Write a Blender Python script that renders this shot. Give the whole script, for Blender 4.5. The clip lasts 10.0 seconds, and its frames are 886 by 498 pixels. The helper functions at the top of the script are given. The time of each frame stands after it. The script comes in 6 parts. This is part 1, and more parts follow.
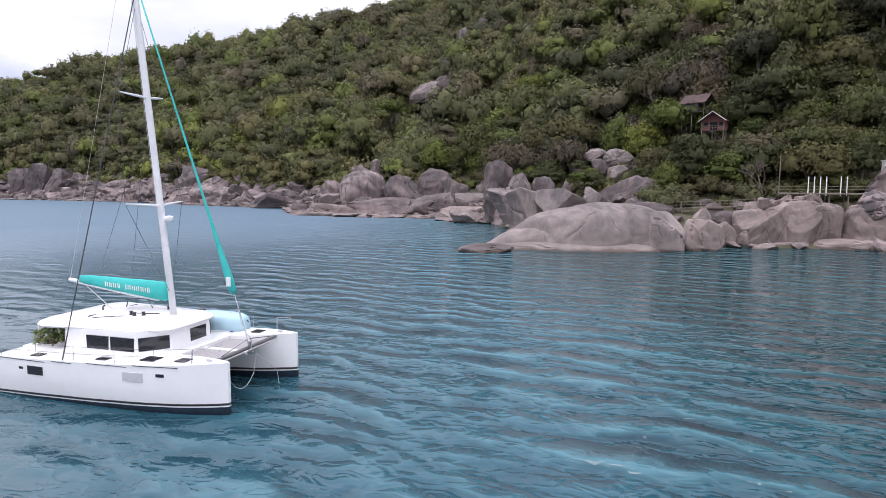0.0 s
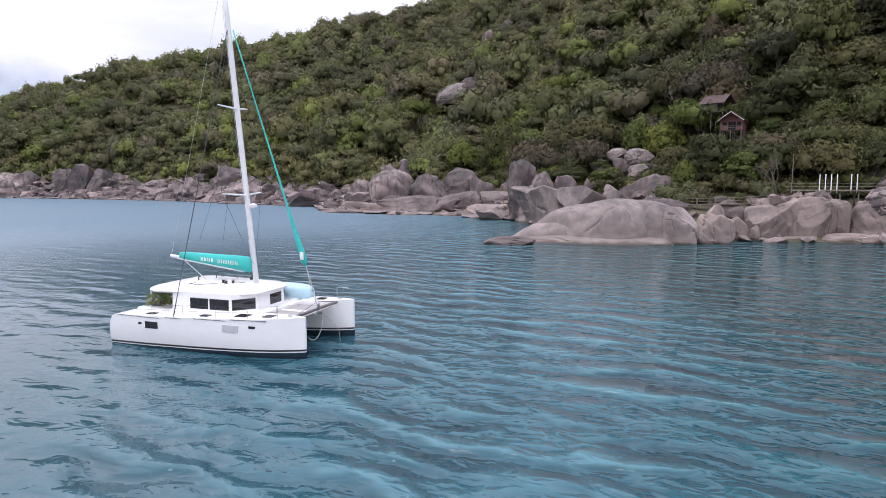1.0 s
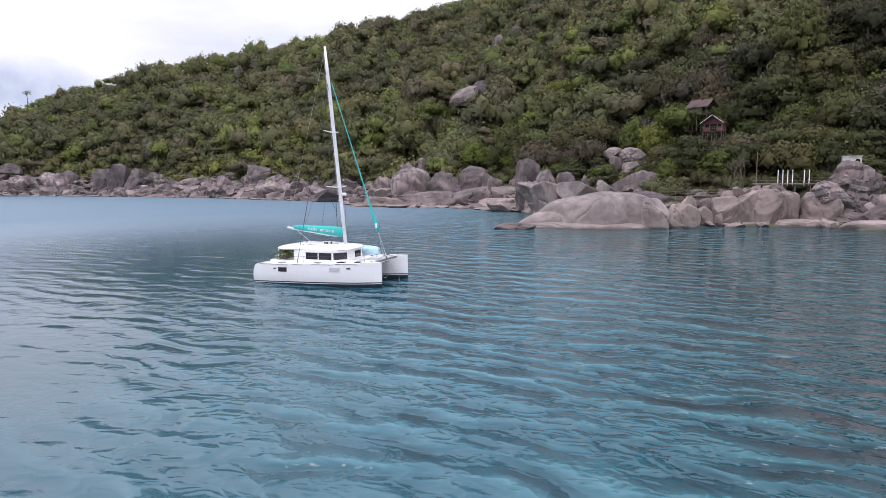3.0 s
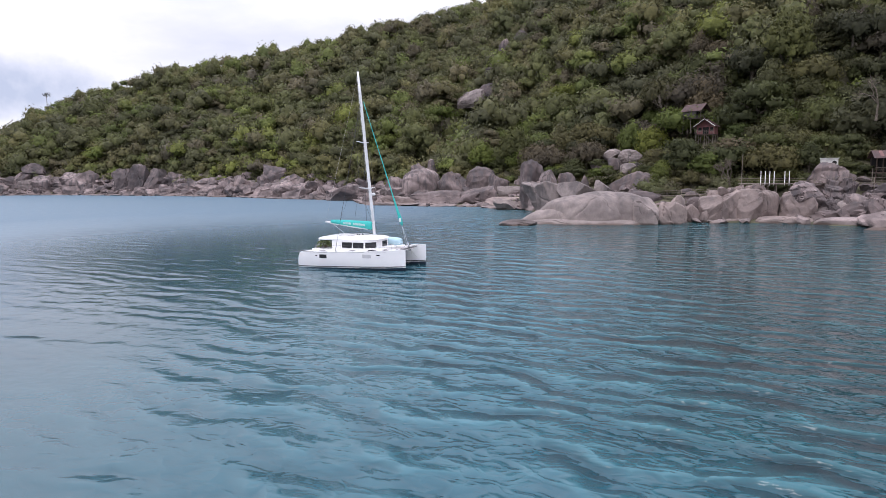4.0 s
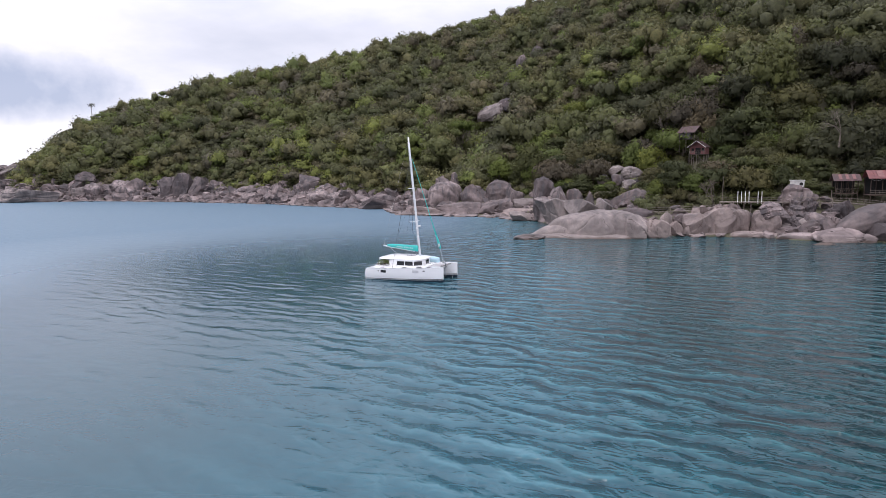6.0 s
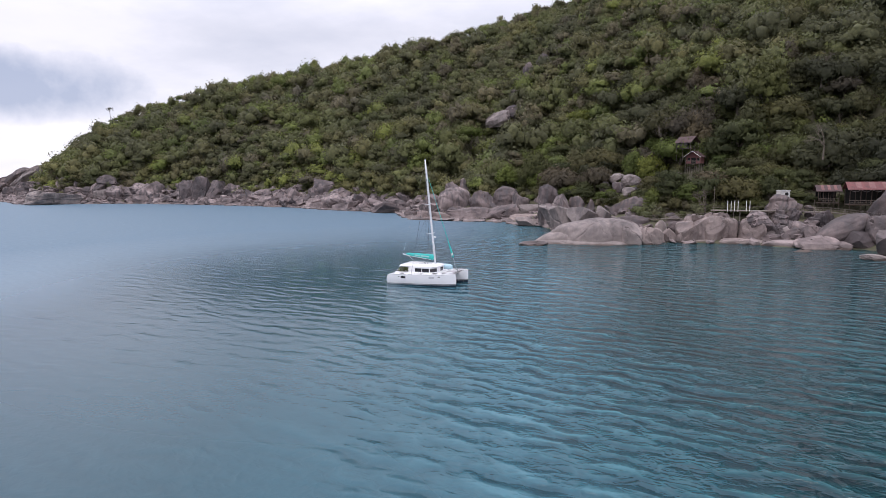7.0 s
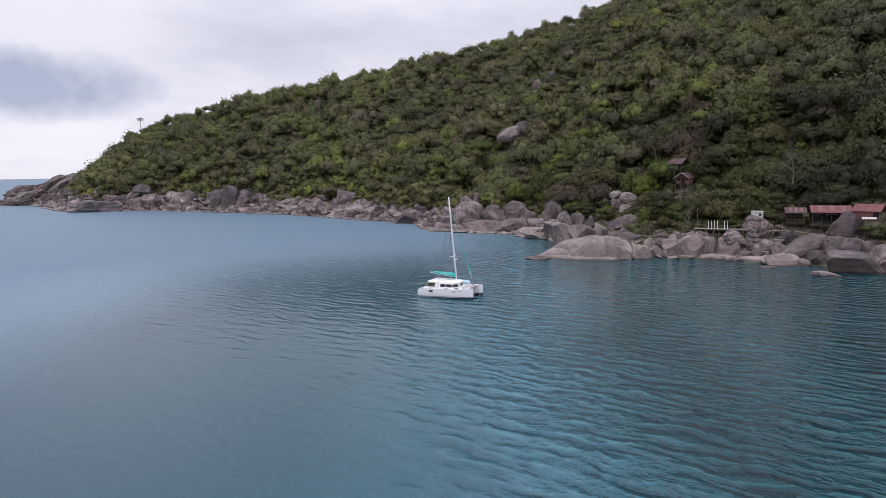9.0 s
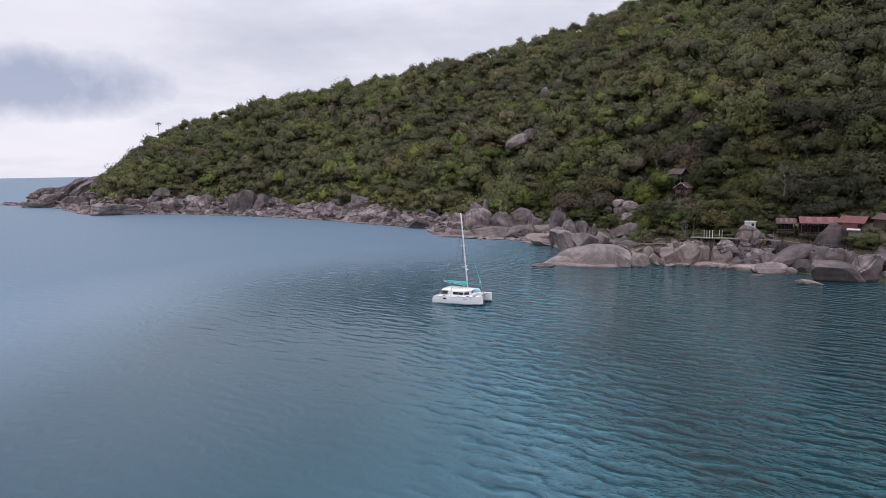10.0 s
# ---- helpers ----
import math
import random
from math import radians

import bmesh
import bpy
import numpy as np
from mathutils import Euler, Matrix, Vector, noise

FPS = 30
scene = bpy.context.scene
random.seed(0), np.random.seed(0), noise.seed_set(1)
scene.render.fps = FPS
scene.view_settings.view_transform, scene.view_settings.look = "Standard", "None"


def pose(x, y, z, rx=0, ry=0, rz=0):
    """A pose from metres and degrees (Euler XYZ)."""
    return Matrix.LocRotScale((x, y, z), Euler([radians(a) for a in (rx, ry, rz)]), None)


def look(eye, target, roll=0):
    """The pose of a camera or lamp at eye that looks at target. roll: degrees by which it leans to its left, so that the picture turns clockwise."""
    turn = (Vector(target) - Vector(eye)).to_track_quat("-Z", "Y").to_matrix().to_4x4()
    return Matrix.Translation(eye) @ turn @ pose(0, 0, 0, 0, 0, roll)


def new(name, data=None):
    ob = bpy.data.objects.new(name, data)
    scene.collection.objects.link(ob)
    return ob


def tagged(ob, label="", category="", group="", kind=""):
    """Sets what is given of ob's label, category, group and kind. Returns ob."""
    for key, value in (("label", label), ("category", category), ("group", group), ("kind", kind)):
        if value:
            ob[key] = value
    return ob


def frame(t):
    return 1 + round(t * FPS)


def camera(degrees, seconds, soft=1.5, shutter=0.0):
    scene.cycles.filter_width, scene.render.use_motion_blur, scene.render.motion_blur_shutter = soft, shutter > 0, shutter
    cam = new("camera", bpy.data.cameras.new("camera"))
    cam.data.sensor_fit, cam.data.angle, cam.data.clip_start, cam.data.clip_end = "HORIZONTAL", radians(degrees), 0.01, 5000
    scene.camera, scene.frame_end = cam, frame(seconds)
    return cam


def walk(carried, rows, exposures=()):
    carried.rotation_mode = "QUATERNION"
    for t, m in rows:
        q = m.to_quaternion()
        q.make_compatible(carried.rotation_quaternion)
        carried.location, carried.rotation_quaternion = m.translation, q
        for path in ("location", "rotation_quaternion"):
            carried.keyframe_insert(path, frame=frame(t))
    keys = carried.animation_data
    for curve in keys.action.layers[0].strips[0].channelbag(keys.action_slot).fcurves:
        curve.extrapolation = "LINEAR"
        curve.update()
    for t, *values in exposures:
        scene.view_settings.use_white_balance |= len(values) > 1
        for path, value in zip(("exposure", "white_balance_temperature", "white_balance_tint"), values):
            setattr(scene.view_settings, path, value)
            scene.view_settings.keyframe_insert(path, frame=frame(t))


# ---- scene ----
cam = camera(68.8, 10.0, soft=0.9)
PATH = [
    (0, (21.074, -23.142, 9.033), (20.478, -21.245, 8.819), -0.0),
    (0.5, (21.866, -26.194, 8.894), (21.231, -24.309, 8.679), -0.1),
    (1, (22.742, -29.498, 8.742), (22.074, -27.625, 8.528), -0.1),
    (1.5, (23.885, -33.695, 8.669), (23.208, -31.825, 8.453), -0.2),
    (2, (25.314, -38.352, 8.66), (24.63, -36.485, 8.443), -0.3),
    (2.5, (26.9, -43.347, 8.731), (26.207, -41.484, 8.51), -0.4),
    (4, (31.885, -59.02, 9.203), (31.164, -57.168, 8.976), -0.5),
    (4.5, (33.736, -64.841, 10.234), (33.002, -62.995, 10.005), -0.5),
    (5, (35.612, -70.385, 11.487), (34.864, -68.544, 11.259), -0.5),
    (5.5, (37.547, -76.118, 12.982), (36.785, -74.283, 12.751), -0.6),
    (7, (43.542, -93.288, 17.763), (42.747, -91.469, 17.524), -0.7),
    (7.5, (45.451, -99.297, 18.899), (44.647, -97.481, 18.662), -0.6),
    (8, (47.669, -105.419, 20.8), (46.855, -103.608, 20.559), -0.7),
    (8.5, (49.764, -110.986, 22.842), (48.941, -109.18, 22.601), -0.6),
    (9, (51.822, -116.557, 24.853), (50.996, -114.751, 24.611), -0.7),
    (9.5, (54.107, -122.24, 26.982), (53.28, -120.436, 26.738), -0.7),
    (10, (56.297, -128.306, 29.218), (55.447, -126.512, 28.971), -0.7),
]
walk(cam, [(t, look(eye, target, roll)) for t, eye, target, roll in PATH],
     exposures=[(0.0, 0.34, 6220, 18), (2.5, 0.34, 6220, 18), (5.5, 0.24, 6220, 18), (8.0, 0.02, 6220, 18), (10.0, -0.12, 6220, 18)])

# ---- world, sun and exposure ----
scene.view_settings.exposure = 0.0
SUN_EL, SUN_AZ = 68.0, 215.0


def node(nt, kind, ins=None, **attrs):
    """A node with its settings; ins maps an input to a value or to a socket."""
    n = nt.nodes.new(kind)
    for k, v in attrs.items():
        setattr(n, k, v)
    for k, v in (ins or {}).items():
        if isinstance(v, bpy.types.NodeSocket):
            nt.links.new(v, n.inputs[k])
        else:
            n.inputs[k].default_value = v
    return n


def ramp(nt, fac, stops):
    n = nt.nodes.new("ShaderNodeValToRGB")
    el = n.color_ramp.elements
    while len(el) < len(stops):
        el.new(0.5)
    for e, (p, c) in zip(el, stops):
        e.position, e.color = p, (c if len(c) == 4 else (*c, 1))
    nt.links.new(fac, n.inputs[0])
    return n.outputs[0]


def mixc(nt, fac, a, b, mode="MIX"):
    n = nt.nodes.new("ShaderNodeMix")
    n.data_type, n.blend_type = "RGBA", mode
    for i, v in ((0, fac), (6, a), (7, b)):
        if isinstance(v, bpy.types.NodeSocket):
            nt.links.new(v, n.inputs[i])
        else:
            n.inputs[i].default_value = v if i == 0 or len(v) == 4 else (*v, 1)
    return n.outputs[2]


def maths(nt, op, a, b=0.0, clamp=False):
    n = nt.nodes.new("ShaderNodeMath")
    n.operation, n.use_clamp = op, clamp
    for i, v in ((0, a), (1, b)):
        if isinstance(v, bpy.types.NodeSocket):
            nt.links.new(v, n.inputs[i])
        else:
            n.inputs[i].default_value = v
    return n.outputs[0]


def make_world():
    w = bpy.data.worlds.new("overcast_sky")
    scene.world = w
    w.use_nodes = True
    nt = w.node_tree
    nt.nodes.clear()
    sky = node(nt, "ShaderNodeTexSky", sky_type="NISHITA", sun_disc=False, sun_elevation=radians(SUN_EL), sun_rotation=radians(SUN_AZ))
    way = node(nt, "ShaderNodeTexCoord").outputs["Generated"]
    sep = node(nt, "ShaderNodeSeparateXYZ", {0: way})
    up = maths(nt, "MAXIMUM", sep.outputs[2], 0.0)
    den = maths(nt, "ADD", up, 0.16)
    px, py = maths(nt, "DIVIDE", sep.outputs[0], den), maths(nt, "DIVIDE", sep.outputs[1], den)
    flat = node(nt, "ShaderNodeCombineXYZ", {0: px, 1: py, 2: 0.0}).outputs[0]
    big = node(nt, "ShaderNodeTexNoise", {"Vector": flat, "Scale": 0.62, "Detail": 6.0, "Roughness": 0.52, "Distortion": 0.25})
    fine = node(nt, "ShaderNodeTexNoise", {"Vector": flat, "Scale": 1.9, "Detail": 5.0, "Roughness": 0.55})
    m = maths(nt, "ADD", maths(nt, "MULTIPLY", big.outputs[0], 0.7), maths(nt, "MULTIPLY", fine.outputs[0], 0.3))
    cloud = ramp(nt, m, [(0.30, (0.36, 0.42, 0.52)), (0.44, (0.62, 0.65, 0.71)), (0.54, (0.86, 0.86, 0.89)), (0.66, (0.97, 0.96, 0.97))])
    # a blue-grey opening between the clouds over the open sea
    az = maths(nt, "ARCTAN2", sep.outputs[1], sep.outputs[0])
    ea = maths(nt, "DIVIDE", maths(nt, "SUBTRACT", az, radians(154.0)), radians(13.0))
    ee = maths(nt, "DIVIDE", maths(nt, "SUBTRACT", sep.outputs[2], math.sin(radians(6.6))), 0.044)
    rim = maths(nt, "ADD", maths(nt, "MULTIPLY", ea, ea), maths(nt, "MULTIPLY", ee, ee))
    rag = node(nt, "ShaderNodeTexNoise", {"Vector": way, "Scale": 9.0, "Detail": 5.0, "Roughness": 0.6}).outputs[0]
    gapm = node(nt, "ShaderNodeMapRange", {0: maths(nt, "ADD", rim, maths(nt, "MULTIPLY", maths(nt, "SUBTRACT", rag, 0.5), 2.6)), 1: 0.5, 2: 1.7, 3: 0.85, 4: 0.0}).outputs[0]
    low = ramp(nt, up, [(0.0, (1, 1, 1)), (0.13, (0.65, 0.65, 0.65)), (0.45, (0.0, 0.0, 0.0))])
    cloud = mixc(nt, maths(nt, "MULTIPLY", low, 0.7), cloud, (1.07, 1.06, 1.08))
    cloud = mixc(nt, gapm, cloud, (0.40, 0.47, 0.60))
    a = node(nt, "ShaderNodeBackground", {"Color": sky.outputs[0], "Strength": 0.10})
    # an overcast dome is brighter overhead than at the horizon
    # sky dimmed over the hill, added to darken the water and slopes below
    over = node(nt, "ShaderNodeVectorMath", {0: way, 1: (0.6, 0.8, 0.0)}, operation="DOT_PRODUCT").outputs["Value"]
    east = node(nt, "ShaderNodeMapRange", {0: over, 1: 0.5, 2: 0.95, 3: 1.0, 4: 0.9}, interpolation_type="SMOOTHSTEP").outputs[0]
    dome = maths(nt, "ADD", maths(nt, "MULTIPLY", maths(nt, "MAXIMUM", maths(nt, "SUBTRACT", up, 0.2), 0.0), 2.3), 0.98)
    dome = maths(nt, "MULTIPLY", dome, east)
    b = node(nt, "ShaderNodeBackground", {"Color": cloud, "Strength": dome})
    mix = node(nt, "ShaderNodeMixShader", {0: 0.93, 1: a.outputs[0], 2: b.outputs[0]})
    nt.links.new(mix.outputs[0], node(nt, "ShaderNodeOutputWorld").inputs[0])


make_world()
sun = new("sun", bpy.data.lights.new("sun", "SUN"))
sun.data.energy, sun.data.angle, sun.data.color = 0.6, radians(16), (1.0, 0.96, 0.9)
az, el = radians(SUN_AZ), radians(SUN_EL)
sun.matrix_world = look((math.sin(az) * math.cos(el) * 300, math.cos(az) * math.cos(el) * 300, math.sin(el) * 300), (0, 0, 0))


# ---- materials ----
def material(name, rough=0.6, metal=0.0, color=(0.5, 0.5, 0.5), spec=0.5):
    m = bpy.data.materials.new(name)
    m.use_nodes = True
    nt = m.node_tree
    b = nt.nodes["Principled BSDF"]
    b.inputs["Base Color"].default_value = (*color, 1)
    b.inputs["Roughness"].default_value = rough
    b.inputs["Metallic"].default_value = metal
    b.inputs["Specular IOR Level"].default_value = spec
    return m, nt, b


def bump(nt, b, height, strength=0.5, distance=0.1):
    n = node(nt, "ShaderNodeBump", {"Height": height, "Strength": strength, "Distance": distance})
    nt.links.new(n.outputs[0], b.inputs["Normal"])


def worn(name, color, dark, scale=3.0, rough=0.5, metal=0.0, relief=0.01, spec=0.5, stretch=(1, 1, 1)):
    """A painted, wooden or metal surface with grain and stains at two scales."""
    m, nt, b = material(name, rough, metal, color, spec)
    co = node(nt, "ShaderNodeTexCoord").outputs["Object"]
    co = node(nt, "ShaderNodeMapping", {"Vector": co, "Scale": stretch}).outputs[0]
    n1 = node(nt, "ShaderNodeTexNoise", {"Vector": co, "Scale": scale, "Detail": 6.0, "Roughness": 0.6})
    n2 = node(nt, "ShaderNodeTexNoise", {"Vector": co, "Scale": scale * 9, "Detail": 3.0})
    f = maths(nt, "ADD", maths(nt, "MULTIPLY", n1.outputs[0], 0.7), maths(nt, "MULTIPLY", n2.outputs[0], 0.3))
    nt.links.new(ramp(nt, f, [(0.36, dark), (0.60, color)]), b.inputs["Base Color"])
    if relief:
        bump(nt, b, f, 0.5, relief)
    return m


def make_water():
    m, nt, b = material("sea_water", 0.08, 0.0, (0.02, 0.12, 0.14))
    b.inputs["IOR"].default_value = 1.333
    co = node(nt, "ShaderNodeTexCoord").outputs["Object"]

    def waves(scale, turn, stretch, detail=3.0, distort=0.4):
        mp = node(nt, "ShaderNodeMapping", {"Vector": co, "Rotation": (0, 0, radians(turn)), "Scale": (1 / stretch, 1.0, 1.0)}, vector_type="TEXTURE").outputs[0]
        return node(nt, "ShaderNodeTexNoise", {"Vector": mp, "Scale": scale, "Detail": detail, "Roughness": 0.55, "Distortion": distort}).outputs[0]

    def cusped(n):
        """Noise folded into sharp crests, 0 to 1."""
        return maths(nt, "SUBTRACT", 1.0, maths(nt, "MULTIPLY", maths(nt, "ABSOLUTE", maths(nt, "SUBTRACT", n, 0.5)), 3.0), True)

    patch = node(nt, "ShaderNodeTexNoise", {"Vector": co, "Scale": 0.02, "Detail": 4.0, "Distortion": 0.6}).outputs[0]
    # reflected sky and hill painted in: paler bay, darker and greener near the point
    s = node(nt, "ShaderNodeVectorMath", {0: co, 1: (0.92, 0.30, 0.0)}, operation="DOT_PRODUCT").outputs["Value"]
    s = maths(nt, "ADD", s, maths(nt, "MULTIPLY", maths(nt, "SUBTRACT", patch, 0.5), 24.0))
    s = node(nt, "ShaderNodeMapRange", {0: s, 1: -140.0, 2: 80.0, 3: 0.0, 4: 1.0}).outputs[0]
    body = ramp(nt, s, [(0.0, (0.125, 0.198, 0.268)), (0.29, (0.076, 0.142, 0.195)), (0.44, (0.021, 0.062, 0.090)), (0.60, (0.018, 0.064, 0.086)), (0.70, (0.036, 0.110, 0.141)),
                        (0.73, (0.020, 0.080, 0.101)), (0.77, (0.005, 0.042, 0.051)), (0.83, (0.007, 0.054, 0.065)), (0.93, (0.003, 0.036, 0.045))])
    # bright sky reflection painted over the open bay behind the anchorage
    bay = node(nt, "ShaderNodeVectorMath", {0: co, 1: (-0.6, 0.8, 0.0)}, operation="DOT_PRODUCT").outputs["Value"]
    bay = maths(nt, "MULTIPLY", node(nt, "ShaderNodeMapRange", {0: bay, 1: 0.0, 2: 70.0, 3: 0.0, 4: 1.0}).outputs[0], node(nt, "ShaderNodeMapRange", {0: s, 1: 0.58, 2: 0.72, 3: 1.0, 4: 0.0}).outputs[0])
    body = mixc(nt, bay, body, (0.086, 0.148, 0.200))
    # the breeze ruffles the water off the point and leaves the inner bay calm
    gust = node(nt, "ShaderNodeTexNoise", {"Vector": co, "Scale": 0.018, "Detail": 3.0}).outputs[0]
    gust = node(nt, "ShaderNodeMapRange", {0: gust, 1: 0.38, 2: 0.62, 3: 0.7, 4: 1.2}).outputs[0]
    lee = node(nt, "ShaderNodeVectorMath", {0: co, 1: (1.0, 0.45, 0.0)}, operation="DOT_PRODUCT").outputs["Value"]
    lee = node(nt, "ShaderNodeMapRange", {0: lee, 1: -14.0, 2: 24.0, 3: 0.28, 4: 3.6}, interpolation_type="SMOOTHSTEP").outputs[0]
    # wind waves in short groups about one heading, with cusped crests and ripples on them
    bend = node(nt, "ShaderNodeTexNoise", {"Vector": co, "Scale": 0.2, "Detail": 2.0}).outputs["Color"]
    bent = node(nt, "ShaderNodeVectorMath", {0: co, 1: node(nt, "ShaderNodeVectorMath", {0: bend, "Scale": 4.0}, operation="SCALE").outputs[0]}, operation="ADD").outputs[0]
    bunch = []
    for size, shift in ((0.17, 0.0), (0.25, 40.0)):
        moved = node(nt, "ShaderNodeVectorMath", {0: co, 1: (shift, shift, 0.0)}, operation="ADD").outputs[0]
        knot = node(nt, "ShaderNodeTexNoise", {"Vector": moved, "Scale": size, "Detail": 1.0}).outputs[0]
        bunch.append(node(nt, "ShaderNodeMapRange", {0: knot, 1: 0.36, 2: 0.64, 3: 0.15, 4: 1.8}).outputs[0])
    train = None
    for i, (length, heading, amp) in enumerate(((3.6, 77, 0.020), (2.9, 88, 0.022), (2.4, 80, 0.022), (2.0, 68, 0.017), (3.1, 97, 0.015), (1.7, 91, 0.014), (1.4, 74, 0.010))):
        k = math.tau / length
        along = node(nt, "ShaderNodeVectorMath", {0: bent, 1: (k * math.cos(radians(heading)), k * math.sin(radians(heading)), 0.0)}, operation="DOT_PRODUCT").outputs["Value"]
        crest = maths(nt, "MULTIPLY", maths(nt, "MULTIPLY", maths(nt, "SINE", maths(nt, "ADD", along, length * 7.0)), amp), bunch[i % 2])
        train = crest if train is None else maths(nt, "ADD", train, crest)
    mid, small = cusped(waves(0.5, -13, 0.6, 1.0, 0.6)), cusped(waves(1.3, -4, 0.65, 1.5, 0.5))
    h = maths(nt, "ADD", train, maths(nt, "MULTIPLY", mid, 0.05))
    h = maths(nt, "ADD", h, maths(nt, "ADD", maths(nt, "MULTIPLY", small, 0.036), maths(nt, "MULTIPLY", waves(3.5, -6, 0.5, 2.0), 0.012)))
    bump(nt, b, maths(nt, "MULTIPLY", h, maths(nt, "MULTIPLY", gust, lee)), 1.0, 1.0)
    # light on the crests and shade in the troughs, painted into the water colour
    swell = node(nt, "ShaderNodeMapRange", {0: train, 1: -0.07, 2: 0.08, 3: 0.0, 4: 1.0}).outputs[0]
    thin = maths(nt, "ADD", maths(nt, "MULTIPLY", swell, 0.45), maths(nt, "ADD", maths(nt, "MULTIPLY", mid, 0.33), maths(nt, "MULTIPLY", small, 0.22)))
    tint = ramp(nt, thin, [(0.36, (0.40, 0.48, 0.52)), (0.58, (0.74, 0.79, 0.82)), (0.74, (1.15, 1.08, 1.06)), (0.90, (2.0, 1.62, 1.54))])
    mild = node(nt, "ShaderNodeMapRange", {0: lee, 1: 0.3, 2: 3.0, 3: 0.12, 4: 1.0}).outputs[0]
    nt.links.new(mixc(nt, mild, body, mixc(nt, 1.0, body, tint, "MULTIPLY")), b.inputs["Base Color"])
    # far off, the wavelets merge into a soft gloss
    away = node(nt, "ShaderNodeVectorMath", {0: co}, operation="LENGTH").outputs["Value"]
    soft = node(nt, "ShaderNodeMapRange", {0: away, 1: 20.0, 2: 115.0, 3: 0.09, 4: 0.50}).outputs[0]
    brisk = node(nt, "ShaderNodeMapRange", {0: s, 1: 0.66, 2: 0.76, 3: 1.0, 4: 0.22}).outputs[0]
    nt.links.new(maths(nt, "MULTIPLY", soft, brisk), b.inputs["Roughness"])
    return m


def make_granite(name, body, lichen=0.8, joints=0.3, vary=0.85):
    """Weathered granite: body is its dark, middle and pale colour."""
    m, nt, b = material(name, 0.85, 0.0, spec=0.25)
    geo = node(nt, "ShaderNodeNewGeometry")
    pos = geo.outputs["Position"]
    z = node(nt, "ShaderNodeSeparateXYZ", {0: pos}).outputs[2]
    large = node(nt, "ShaderNodeTexNoise", {"Vector": pos, "Scale": 0.2, "Detail": 5.0, "Roughness": 0.55, "Distortion": 0.3}).outputs[0]
    tall = node(nt, "ShaderNodeMapping", {"Vector": pos, "Scale": (1, 1, 0.14)}).outputs[0]
    streak = node(nt, "ShaderNodeTexNoise", {"Vector": tall, "Scale": 0.75, "Detail": 4.0, "Roughness": 0.55}).outputs[0]
    grain = node(nt, "ShaderNodeTexNoise", {"Vector": pos, "Scale": 5.0, "Detail": 5.0, "Roughness": 0.7}).outputs[0]
    col = ramp(nt, large, [(0.30, body[0]), (0.46, body[1]), (0.64, body[2])])
    rnd = node(nt, "ShaderNodeObjectInfo").outputs["Random"]
    isl = geo.outputs["Random Per Island"]
    own = ramp(nt, maths(nt, "FRACT", maths(nt, "ADD", rnd, isl)), [(0.0, (0.32, 0.30, 0.31)), (0.35, (0.68, 0.63, 0.62)), (0.7, (0.98, 0.94, 0.93)), (1.0, (1.14, 1.07, 1.04))])
    col = mixc(nt, vary, col, own, "MULTIPLY")
    # dark lichen runs down from the tops
    s = ramp(nt, streak, [(0.46, (0, 0, 0)), (0.62, (1, 1, 1))])
    high = node(nt, "ShaderNodeMapRange", {0: z, 1: 1.2, 2: 6.0, 3: 0.10, 4: lichen}).outputs[0]
    col = mixc(nt, maths(nt, "MULTIPLY", s, high), col, (0.085, 0.078, 0.08))
    # washed pale pink band over the sea, and the wet foot
    zz = maths(nt, "ADD", z, maths(nt, "MULTIPLY", maths(nt, "SUBTRACT", large, 0.5), 1.2))
    tide = node(nt, "ShaderNodeMapRange", {0: zz, 1: 0.5, 2: 1.7, 3: 0.28, 4: 0.0}).outputs[0]
    col = mixc(nt, tide, col, (0.35, 0.295, 0.270))
    wet = node(nt, "ShaderNodeMapRange", {0: zz, 1: 0.12, 2: 0.36, 3: 0.8, 4: 0.0}).outputs[0]
    col = mixc(nt, wet, col, (0.10, 0.07, 0.055))
    # joints: two sets of broken, nearly parallel cracks
    wander = node(nt, "ShaderNodeTexNoise", {"Vector": pos, "Scale": 0.2, "Detail": 2.0}).outputs[0]
    joint = None
    for k, (nx, ny, nz, gap) in enumerate(((0.80, 0.45, 0.25, 3.9), (-0.35, 0.30, 0.88, 2.9))):
        along = node(nt, "ShaderNodeVectorMath", {0: pos, 1: (nx / gap, ny / gap, nz / gap)}, operation="DOT_PRODUCT").outputs["Value"]
        along = maths(nt, "ADD", along, maths(nt, "MULTIPLY", wander, 1.2))
        off = maths(nt, "ABSOLUTE", maths(nt, "SUBTRACT", maths(nt, "FRACT", along), 0.5))
        broken = node(nt, "ShaderNodeTexNoise", {"Vector": pos, "Scale": 0.25 + 0.1 * k, "Detail": 2.0}).outputs[0]
        wide = node(nt, "ShaderNodeMapRange", {0: broken, 1: 0.48, 2: 0.64, 3: 0.0, 4: 0.022}).outputs[0]
        line = maths(nt, "DIVIDE", off, maths(nt, "ADD", wide, 0.0005), True)
        joint = line if joint is None else maths(nt, "MULTIPLY", joint, line)
    col = mixc(nt, joints, col, joint, "MULTIPLY")
    mott = node(nt, "ShaderNodeTexNoise", {"Vector": pos, "Scale": 0.9, "Detail": 5.0, "Roughness": 0.6}).outputs[0]
    col = mixc(nt, 0.5, col, ramp(nt, mott, [(0.32, (0.66, 0.66, 0.68)), (0.66, (1.14, 1.12, 1.12))]), "MULTIPLY")
